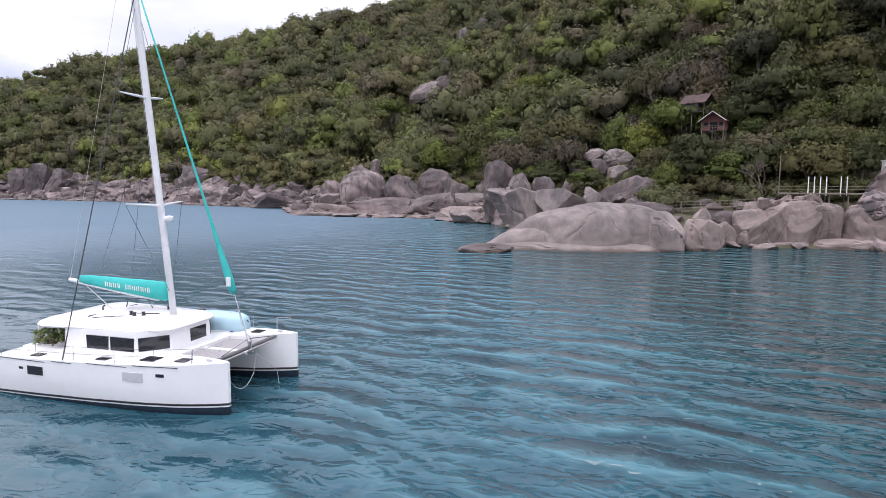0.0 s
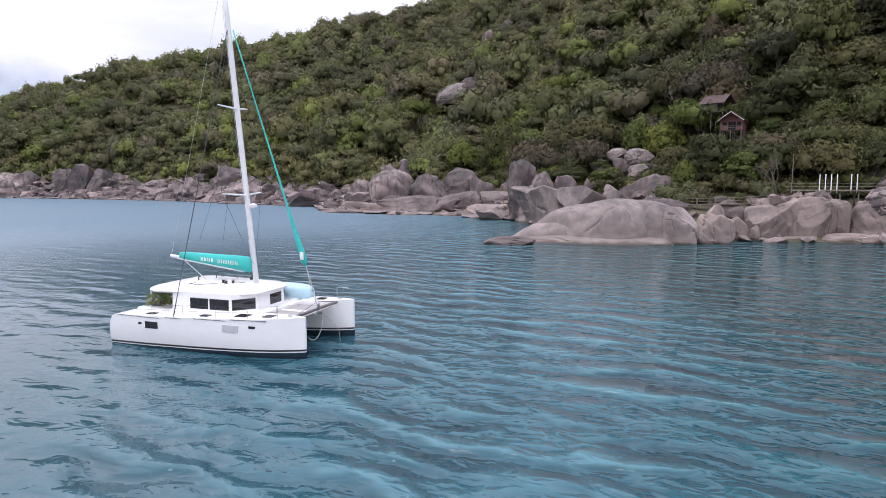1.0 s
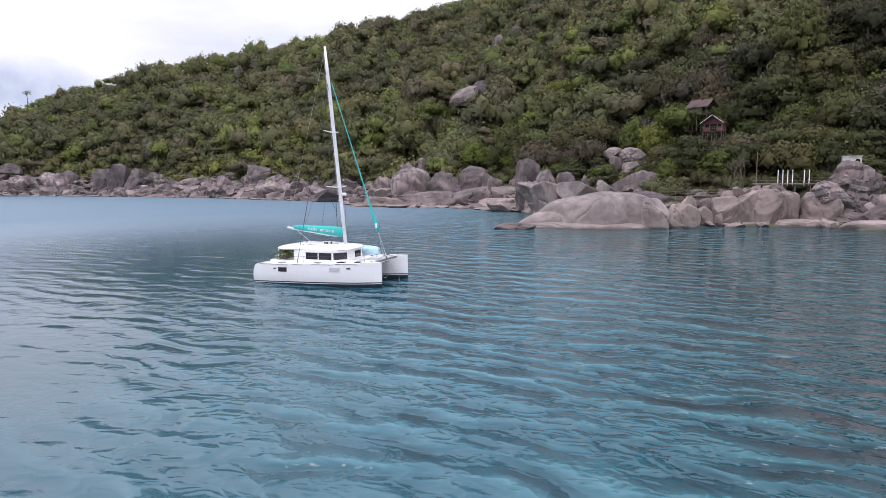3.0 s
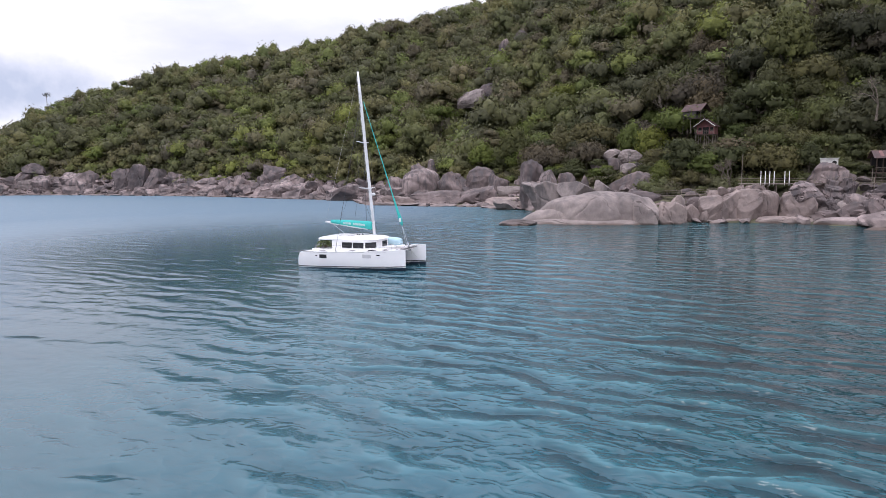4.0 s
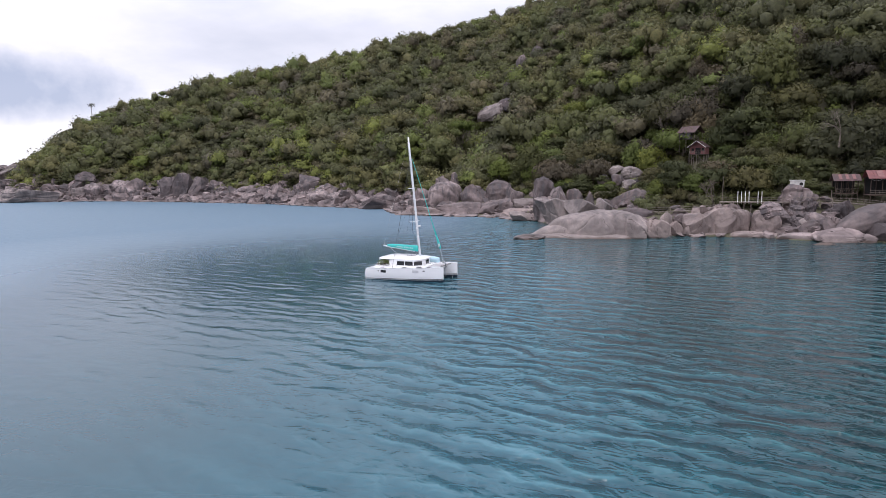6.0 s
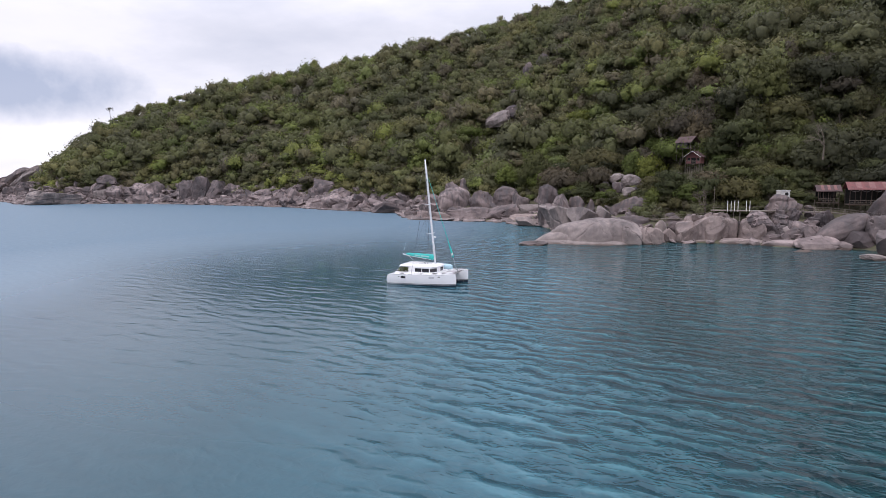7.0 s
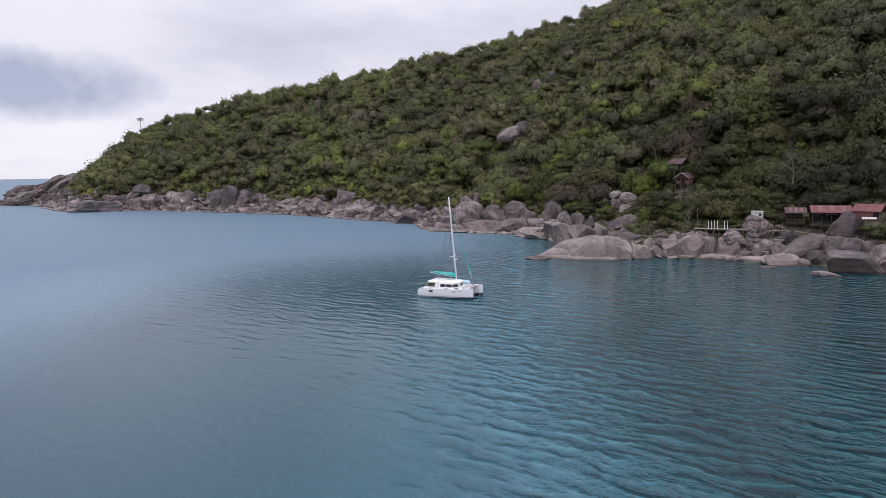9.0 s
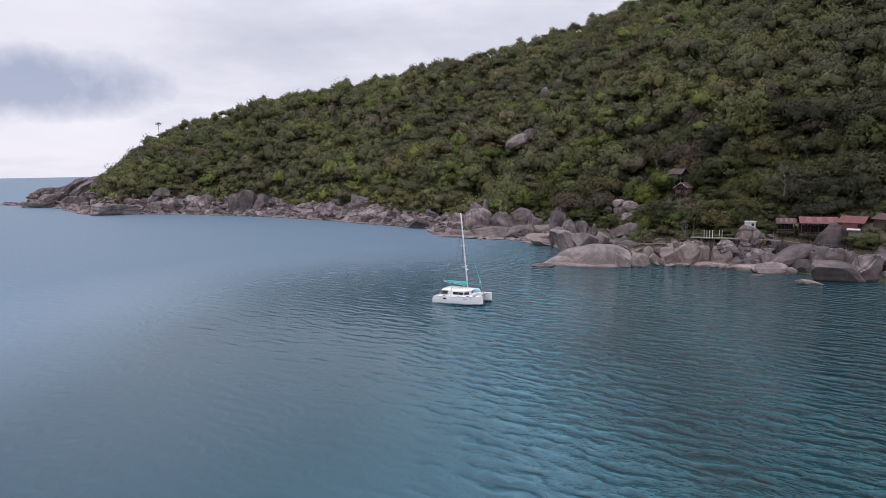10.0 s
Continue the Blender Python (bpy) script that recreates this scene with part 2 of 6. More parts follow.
    col = mixc(nt, 0.3, col, ramp(nt, grain, [(0.3, (0.6, 0.6, 0.6)), (0.7, (1.15, 1.15, 1.15))]), "MULTIPLY")
    nt.links.new(col, b.inputs["Base Color"])
    h = maths(nt, "ADD", maths(nt, "MULTIPLY", joint, joints), maths(nt, "ADD", maths(nt, "MULTIPLY", grain, 0.22), maths(nt, "MULTIPLY", streak, 0.3)))
    bump(nt, b, h, 0.5, 0.26)
    return m


LEAF_TONES = {"dark": (0.070, 0.071, 0.039), "green": (0.084, 0.091, 0.038), "olive": (0.099, 0.092, 0.043), "brown": (0.100, 0.084, 0.058), "bright": (0.100, 0.124, 0.035), "lime": (0.132, 0.150, 0.038)}
TONE_SHARE = (("dark", 0.27), ("green", 0.30), ("olive", 0.18), ("brown", 0.10), ("bright", 0.11), ("lime", 0.04))


def make_foliage(name, base=None, gain=(1.0, 1.0, 1.0)):
    """Leaves of one species in the colour base, or of all species by the attribute tone."""
    m, nt, b = material(name, 0.65, 0.0, spec=0.15)
    geo = node(nt, "ShaderNodeNewGeometry").outputs
    if base:
        own = node(nt, "ShaderNodeObjectInfo").outputs["Random"]
        col = mixc(nt, 1.0, base, ramp(nt, own, [(0.0, (0.78, 0.80, 0.86)), (0.5, (1.0, 1.0, 1.0)), (1.0, (1.24, 1.18, 1.05))]), "MULTIPLY")
    else:
        tone = node(nt, "ShaderNodeAttribute", attribute_name="tone").outputs["Fac"]
        stops, low = [], 0.0
        for key, share in TONE_SHARE:
            c = LEAF_TONES[key]
            stops += [(low + 0.01, tuple(0.9 * (0.75 * v + 0.25 * e) for v, e in zip(c, LEAF_TONES["green"]))), (low + share - 0.01, tuple(1.1 * (0.75 * v + 0.25 * e) for v, e in zip(c, LEAF_TONES["green"])))]
            low += share
        col = ramp(nt, tone, stops)
    grove = node(nt, "ShaderNodeTexNoise", {"Vector": geo["Position"], "Scale": 0.022, "Detail": 3.0}).outputs[0]
    col = mixc(nt, 1.0, col, ramp(nt, grove, [(0.36, (0.80, 0.82, 0.90)), (0.52, (1.0, 1.0, 1.0)), (0.66, (1.16, 1.18, 1.02))]), "MULTIPLY")
    spray = node(nt, "ShaderNodeTexNoise", {"Vector": geo["Position"], "Scale": 0.7, "Detail": 4.0, "Roughness": 0.65}).outputs[0]
    col = mixc(nt, 1.0, col, ramp(nt, spray, [(0.34, (0.76, 0.77, 0.80)), (0.52, (1.0, 1.0, 1.0)), (0.68, (1.28, 1.26, 1.12))]), "MULTIPLY")
    leaf = ramp(nt, geo["Random Per Island"], [(0.0, (0.84, 0.85, 0.84)), (0.6, (1.0, 1.0, 1.0)), (1.0, (1.2, 1.2, 1.1))])
    col = mixc(nt, 1.0, col, leaf, "MULTIPLY")
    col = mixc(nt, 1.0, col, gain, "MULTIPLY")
    nt.links.new(col, b.inputs["Base Color"])
    thin = node(nt, "ShaderNodeBsdfTranslucent", {"Color": col})
    both = node(nt, "ShaderNodeMixShader", {0: 0.35, 1: b.outputs[0], 2: thin.outputs[0]})
    nt.links.new(both.outputs[0], nt.nodes["Material Output"].inputs[0])
    return m


M_WATER = make_water()
M_ROCK = make_granite("grey_granite", ((0.086, 0.073, 0.071), (0.172, 0.144, 0.140), (0.310, 0.260, 0.248)))
M_ROCK_PALE = make_granite("pale_granite", ((0.129, 0.110, 0.104), (0.225, 0.194, 0.182), (0.322, 0.278, 0.259)), 0.55, 0.35, 0.5)
M_ROCK_PINK = make_granite("pink_granite", ((0.129, 0.103, 0.096), (0.230, 0.185, 0.169), (0.322, 0.264, 0.240)), 0.6, 0.5, 0.35)
M_ROCK_DARK = make_granite("dark_granite", ((0.063, 0.056, 0.056), (0.099, 0.086, 0.086), (0.171, 0.144, 0.140)), 0.6, 0.3)
M_LEAF = {key: make_foliage(key + "_leaves", c) for key, c in LEAF_TONES.items()}
# joined canopy lightened over the near trees; distance haze put into its colour
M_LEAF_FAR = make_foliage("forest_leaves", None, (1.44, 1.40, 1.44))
M_PLANT = worn("houseplant_leaves", (0.16, 0.19, 0.05), (0.06, 0.085, 0.03), 5.0, 0.5, relief=0.0)
M_BARK = worn("grey_bark", (0.16, 0.13, 0.10), (0.06, 0.05, 0.04), 2.0, 0.9, relief=0.03)
M_SOIL = worn("forest_floor", (0.105, 0.098, 0.060), (0.060, 0.058, 0.036), 0.4, 0.95, relief=0.2, spec=0.2)
M_GEL = worn("white_gelcoat", (0.82, 0.815, 0.82), (0.78, 0.775, 0.785), 0.5, 0.22, relief=0.0)
M_DECK = worn("deck_nonskid", (0.78, 0.78, 0.77), (0.70, 0.70, 0.69), 1.6, 0.6, relief=0.003)
M_BLACK = worn("black_trim", (0.018, 0.018, 0.022), (0.010, 0.010, 0.012), 4.0, 0.35, relief=0.0)
M_ANTIFOUL = worn("dark_antifouling", (0.014, 0.024, 0.038), (0.008, 0.014, 0.02), 3.0, 0.9, relief=0.004, spec=0.1)
M_GLASS = worn("tinted_acrylic", (0.022, 0.022, 0.026), (0.012, 0.012, 0.015), 2.0, 0.06, relief=0.0)
M_SHADE = worn("silver_window_cover", (0.52, 0.52, 0.54), (0.44, 0.44, 0.46), 3.0, 0.6, relief=0.004)
M_ALU = worn("white_mast_paint", (0.74, 0.74, 0.75), (0.66, 0.66, 0.68), 2.0, 0.3, relief=0.0)
# dark grey stands for the forebeam's shadow side, put into its colour
M_BEAM = worn("shadow_grey", (0.20, 0.19, 0.19), (0.14, 0.13, 0.13), 3.0, 0.4, 0.3, relief=0.0)
M_STEEL = worn("stainless_steel", (0.55, 0.55, 0.56), (0.45, 0.45, 0.46), 5.0, 0.25, 1.0, relief=0.0)
M_WIRE = worn("rigging_wire", (0.06, 0.06, 0.065), (0.035, 0.035, 0.04), 5.0, 0.5, 0.3, relief=0.0)
M_TEAL = worn("teal_canvas", (0.035, 0.46, 0.42), (0.025, 0.36, 0.34), 1.5, 0.75, relief=0.02)
M_WHITECLOTH = worn("white_canvas", (0.75, 0.76, 0.76), (0.62, 0.63, 0.63), 2.5, 0.8, relief=0.01)
M_NET = worn("trampoline_net", (0.34, 0.32, 0.32), (0.26, 0.245, 0.245), 14.0, 0.8, relief=0.01)
M_ROPE = worn("rope", (0.55, 0.53, 0.50), (0.42, 0.40, 0.37), 20.0, 0.8, relief=0.004)
M_WOOD = worn("weathered_wood", (0.22, 0.185, 0.155), (0.11, 0.088, 0.072), 2.0, 0.85, relief=0.01, stretch=(1, 1, 0.3))
M_DARKWOOD = worn("dark_timber", (0.085, 0.055, 0.04), (0.04, 0.028, 0.02), 2.5, 0.8, relief=0.01)
M_REDROOF = worn("red_sheet_roof", (0.165, 0.043, 0.039), (0.085, 0.028, 0.025), 0.9, 0.6, relief=0.02)
M_FADEDROOF = worn("faded_roof_sheet", (0.20, 0.085, 0.075), (0.12, 0.05, 0.045), 1.2, 0.6, relief=0.01)
M_BROWNROOF = worn("rusty_brown_roof", (0.085, 0.043, 0.040), (0.045, 0.027, 0.026), 0.9, 0.7, relief=0.02)
M_REDWALL = worn("faded_red_boards", (0.24, 0.092, 0.090), (0.14, 0.060, 0.058), 1.4, 0.8, relief=0.01, stretch=(1, 1, 4))
M_GREYWALL = worn("grey_boards", (0.13, 0.118, 0.112), (0.07, 0.064, 0.06), 1.4, 0.85, relief=0.01, stretch=(1, 1, 4))
M_WHITE = worn("white_paint", (0.78, 0.77, 0.74), (0.60, 0.585, 0.55), 2.0, 0.6, relief=0.004)
M_PLASTER = worn("stained_white_plaster", (0.55, 0.54, 0.51), (0.34, 0.33, 0.31), 1.4, 0.8, relief=0.01)
# near black, paints the shade inside openings and under roofs
M_VOID = worn("interior_shade", (0.016, 0.015, 0.014), (0.010, 0.009, 0.009), 2.0, 0.9, relief=0.0)
M_BLUE = worn("pale_blue_hull_paint", (0.42, 0.60, 0.68), (0.36, 0.54, 0.62), 2.0, 0.35, relief=0.0)


# ---- mesh helpers ----
def fast_mesh(name, verts, tris, mat, smooth=True, normals=None):
    """A mesh of triangles from arrays; normals, one for each vertex, soften the shading of leaves."""
    me = bpy.data.meshes.new(name)
    me.vertices.add(len(verts))
    me.vertices.foreach_set("co", np.asarray(verts, np.float32).ravel())
    me.loops.add(len(tris) * 3)
    me.loops.foreach_set("vertex_index", np.asarray(tris, np.int32).ravel())
    me.polygons.add(len(tris))
    me.polygons.foreach_set("loop_start", np.arange(0, len(tris) * 3, 3, dtype=np.int32))
    me.polygons.foreach_set("use_smooth", np.full(len(tris), smooth))
    me.materials.append(mat)
    me.update()
    me.validate()
    if normals is not None:
        soft = me.attributes.new("custom_normal", "FLOAT_VECTOR", "POINT")
        soft.data.foreach_set("vector", np.asarray(normals, np.float32).ravel())
        me.update()
    return me


def part(name, bm, mat, parent, label="", smooth=False):
    me = bpy.data.meshes.new(name)
    bmesh.ops.recalc_face_normals(bm, faces=bm.faces)
    bm.to_mesh(me)
    bm.free()
    me.materials.append(mat)
    if smooth:
        me.shade_smooth()
    ob = new(name, me)
    ob.parent = parent
    if label:
        tagged(ob, label)
    return ob


def thing(name, label, category, m=None, group="", kind=""):
    ob = new(name)
    ob.empty_display_size = 0.3
    if m is not None:
        ob.matrix_world = m
    return tagged(ob, label, category, group, kind)


def box(bm, x0, x1, y0, y1, z0, z1, bevel=0.0, m=None):
    r = bmesh.ops.create_cube(bm, size=1.0)
    vs = r["verts"]
    bmesh.ops.scale(bm, vec=(x1 - x0, y1 - y0, z1 - z0), verts=vs)
    bmesh.ops.translate(bm, vec=((x0 + x1) / 2, (y0 + y1) / 2, (z0 + z1) / 2), verts=vs)
    if m is not None:
        bmesh.ops.transform(bm, matrix=m, verts=vs)
    if bevel:
        es = list({e for v in vs for e in v.link_edges})
        bmesh.ops.bevel(bm, geom=es, offset=bevel, segments=2, affect="EDGES", profile=0.6)
    return bm


def tube(bm, pts, radii, n=8):
    """A tube along points; radii is one number or one for each point."""
    pts = [Vector(p) for p in pts]
    if not isinstance(radii, (list, tuple)):
        radii = [radii] * len(pts)
    rings = []
    for i, p in enumerate(pts):
        d = (pts[min(i + 1, len(pts) - 1)] - pts[max(i - 1, 0)]).normalized()
        a = d.orthogonal().normalized() if abs(d.z) < 0.9 else d.cross(Vector((0, 1, 0))).normalized()
        b = d.cross(a)
        rings.append([bm.verts.new(p + (a * math.cos(k * math.tau / n) + b * math.sin(k * math.tau / n)) * radii[i]) for k in range(n)])
    for r0, r1 in zip(rings, rings[1:]):
        for k in range(n):
            bm.faces.new((r0[k], r0[(k + 1) % n], r1[(k + 1) % n], r1[k]))
    bm.faces.new(rings[0][::-1])
    bm.faces.new(rings[-1])
    return bm


def prism(bm, outline, z0, z1):
    """An upright prism over an outline of (x, y)."""
    lo = [bm.verts.new((x, y, z0)) for x, y in outline]
    hi = [bm.verts.new((x, y, z1)) for x, y in outline]
    n = len(outline)
    for k in range(n):
        bm.faces.new((lo[k], lo[(k + 1) % n], hi[(k + 1) % n], hi[k]))
    bm.faces.new(lo[::-1])
    bm.faces.new(hi)
    return bm


def loft(bm, rings, cap=True):
    vs = [[bm.verts.new(p) for p in r] for r in rings]
    n = len(rings[0])
    for a, b in zip(vs, vs[1:]):
        for k in range(n):
            bm.faces.new((a[k], a[(k + 1) % n], b[(k + 1) % n], b[k]))
    if cap:
        bm.faces.new(vs[0][::-1])
        bm.faces.new(vs[-1])
    return bm


# ---- coast: shore line, crest and ground ----
SHORE = np.array([(-640, 262), (-585, 249), (-490, 236), (-440, 214), (-385, 188), (-366, 178), (-336, 190), (-295, 202), (-235, 199), (-190, 192), (-160, 184), (-140, 175),
                  (-118, 168), (-100, 162), (-84, 156), (-66, 130), (-58, 124), (-30, 122), (-10, 107), (2, 80), (8, 66), (25, 66), (32, 70), (46, 72), (57, 67), (66, 68),
                  (76, 64), (87, 60), (120, 52), (180, 46), (330, 40)], float)
CREST = np.array([(-660, 300, -10), (-590, 262, -1), (-530, 262, 2), (-470, 272, 25), (-428, 298, 61), (-351, 344, 88), (-229, 379, 105), (-173, 384, 116), (-139, 391, 120),
                  (-100, 398, 129), (-60, 400, 139), (-28, 400, 151), (30, 400, 172), (100, 395, 190), (330, 380, 210)], float)


def line_gap(p, line):
    """Distance from points to a line of corners, and how far along it (in corners) the nearest spot is."""
    best, along = np.full(len(p), 1e9), np.zeros(len(p))
    for i in range(len(line) - 1):
        a, b = line[i, :2], line[i + 1, :2]
        u = np.clip(((p - a) @ (b - a)) / ((b - a) @ (b - a)), 0, 1)
        d = np.linalg.norm(p - (a + u[:, None] * (b - a)), axis=1)
        near = d < best
        best[near], along[near] = d[near], i + u[near]
    return best, along


def inland(p):
    d, _ = line_gap(p, SHORE)
    return np.where(p[:, 1] > np.interp(p[:, 0], SHORE[:, 0], SHORE[:, 1]), d, -d)


def lumps(p, size, seed):
    return np.array([noise.noise((x / size + seed, y / size, seed * 1.7)) for x, y in p])


def ground_height(p):
    p = np.asarray(p, float)
    d = inland(p)
    dc, along = line_gap(p, CREST)
    zc = np.interp(along, np.arange(len(CREST)), CREST[:, 2])
    south = p[:, 1] < np.interp(p[:, 0], CREST[:, 0], CREST[:, 1])
    s = np.clip(d, 0, None) / (np.clip(d, 0, None) + dc + 1e-6)
    power = np.interp(p[:, 0], [-250, 20], [0.84, 1.0])
    z = np.where(south, zc * s ** power, zc - 0.5 * dc)
    z = z + lumps(p, 45, 3) * np.clip(d / 40, 0, 1) * 5 * np.clip(dc / 60, 0.15, 1) + lumps(p, 14, 8) * np.clip(d / 20, 0, 1) * 1.3
    foot = np.where(p[:, 0] > -75, np.interp(d, [0, 12, 30, 56, 80, 110], [0.22, 0.42, 0.56, 0.57, 0.86, 1.0]), np.interp(d, [0, 14, 26], [0.4, 0.7, 1.0]))
    return np.where(d < 0, np.maximum(d * 0.5, -6) - 0.4, np.maximum(z * foot, -6))


def make_ground():
    xs = np.concatenate([np.arange(-660, -60, 7.0), np.arange(-60, 110, 3.0), np.arange(110, 331, 10.0)])
    ys = np.concatenate([np.arange(30, 240, 3.5), np.arange(240, 560, 8.0)])
    gx, gy = np.meshgrid(xs, ys)
    p = np.stack([gx.ravel(), gy.ravel()], 1)
    v = np.column_stack([p, ground_height(p)])
    nx, ny = len(xs), len(ys)
    i = (np.arange(ny - 1)[:, None] * nx + np.arange(nx - 1)[None, :]).ravel()
    tris = np.concatenate([np.stack([i, i + 1, i + nx + 1], 1), np.stack([i, i + nx + 1, i + nx], 1)])
    ob = new("ground", fast_mesh("ground", v, tris, M_SOIL))
    return tagged(ob, "dark leaf-littered soil of the steep forested hillside", "hillside", kind="structure")


def make_sea():
    far = [60, 140, 260, 500, 900, 1600, 2600, 4300]
    xs = np.array([-v for v in far[::-1]] + [0] + far, float)
    gx, gy = np.meshgrid(xs, xs)
    x, y = gx.ravel(), gy.ravel()
    n = len(xs)
    i = (np.arange(n - 1)[:, None] * n + np.arange(n - 1)[None, :]).ravel()
    tris = np.concatenate([np.stack([i, i + 1, i + n + 1], 1), np.stack([i, i + n + 1, i + n], 1)])
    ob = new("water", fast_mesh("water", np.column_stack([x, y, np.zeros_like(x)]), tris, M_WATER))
    return tagged(ob, "rippled teal sea water of a sheltered bay", "sea", kind="structure")


make_ground()
make_sea()


# ---- boulders ----
ICO = {}


def icosphere(sub):
    if sub not in ICO:
        bm = bmesh.new()
        bmesh.ops.create_icosphere(bm, subdivisions=sub, radius=1.0)
        ICO[sub] = (np.array([v.co for v in bm.verts]), np.array([[v.index for v in f.verts] for f in bm.faces]))
        bm.free()
    return ICO[sub]


def rock_shape(seed, sub=4, cuts=11, rough=0.10, square=2.3, cracks=3, crack_depth=0.10, keep=0.46, sharp=34, ledges=0.05):
    """Unit boulder: a block planed by joints, with worn edges, lumps and a few open cracks."""
    rng = random.Random(seed)
    d, tris = icosphere(sub)
    r = (np.abs(d) ** square).sum(1) ** (-1 / square)
    for _ in range(cuts):
        n = Vector((rng.gauss(0, 1), rng.gauss(0, 1), rng.gauss(0, 0.8))).normalized()
        c = np.clip(d @ np.array(n), 1e-3, None)
        lim = rng.uniform(keep, 0.98) / c
        r = -np.log(np.exp(-r * sharp) + np.exp(-np.minimum(lim, 4) * sharp)) / sharp
    o = Vector((seed * 3.1 % 50, seed * 7.7 % 50, 1.3))
    h = np.array([noise.fractal(Vector(v) * 1.2 + o, 1.0, 2.0, 3) for v in d])
    fine = np.array([noise.ridged_multi_fractal(Vector((v[0], v[1], v[2] * 0.6)) * 2.6 + o, 0.9, 2.1, 4, 1.0, 2.0) for v in d])
    r = r * (1 + rough * h + rough * 0.22 * (fine - 1.0))
    # sheeting: the block is stepped along its bedding, unevenly
    for _ in range(2):
        n = np.array(Vector((rng.gauss(0, 0.5), rng.gauss(0, 0.5), rng.gauss(0, 1))).normalized())
        f = (d @ n) * r * rng.uniform(1.6, 2.8) + 0.35 * h + rng.random()
        f = f - np.floor(f)
        r = r * (1 + ledges * (np.clip(f / 0.12, 0, 1) * (1 - f) - 0.4))
    p = d * r[:, None]
    wob = np.array([noise.noise(Vector(v) * 2.4 + o) for v in d]) * 0.16
    for _ in range(cracks):
        n = np.array(Vector((rng.gauss(0, 1), rng.gauss(0, 0.6), rng.gauss(0, 0.5))).normalized())
        off, half = rng.uniform(-0.5, 0.5), rng.uniform(0.016, 0.032)
        m = np.array(Vector((rng.gauss(0, 1), rng.gauss(0, 1), rng.gauss(0, 1))).normalized())
        run = np.clip((p @ m) * 3 + 0.8, 0, 1)
        p = p * (1 - crack_depth * run * np.exp(-((p @ n - off + wob) / half) ** 2))[:, None]
    lo, hi = p.min(0), p.max(0)
    return (p - (lo + hi) / 2) / ((hi - lo) / 2), tris


def rock(x, y, z, sx, sy, sz, seed, turn=0.0, tilt=(0, 0), label="rounded grey-pink granite boulder on the shore", mat=None, sub=4, category="boulder", **shape):
    """One boulder of full size sx, sy, sz with its middle at x, y, z."""
    p, tris = rock_shape(seed, sub, **shape)
    me = fast_mesh("boulder", p * np.array([sx, sy, sz]) / 2, tris, mat or M_ROCK)
    me.set_sharp_from_angle(angle=radians(24))
    ob = new("boulder", me)
    ob.matrix_world = pose(x, y, z, tilt[0], tilt[1], turn)
    return tagged(ob, label, category, "boulders along the shore")


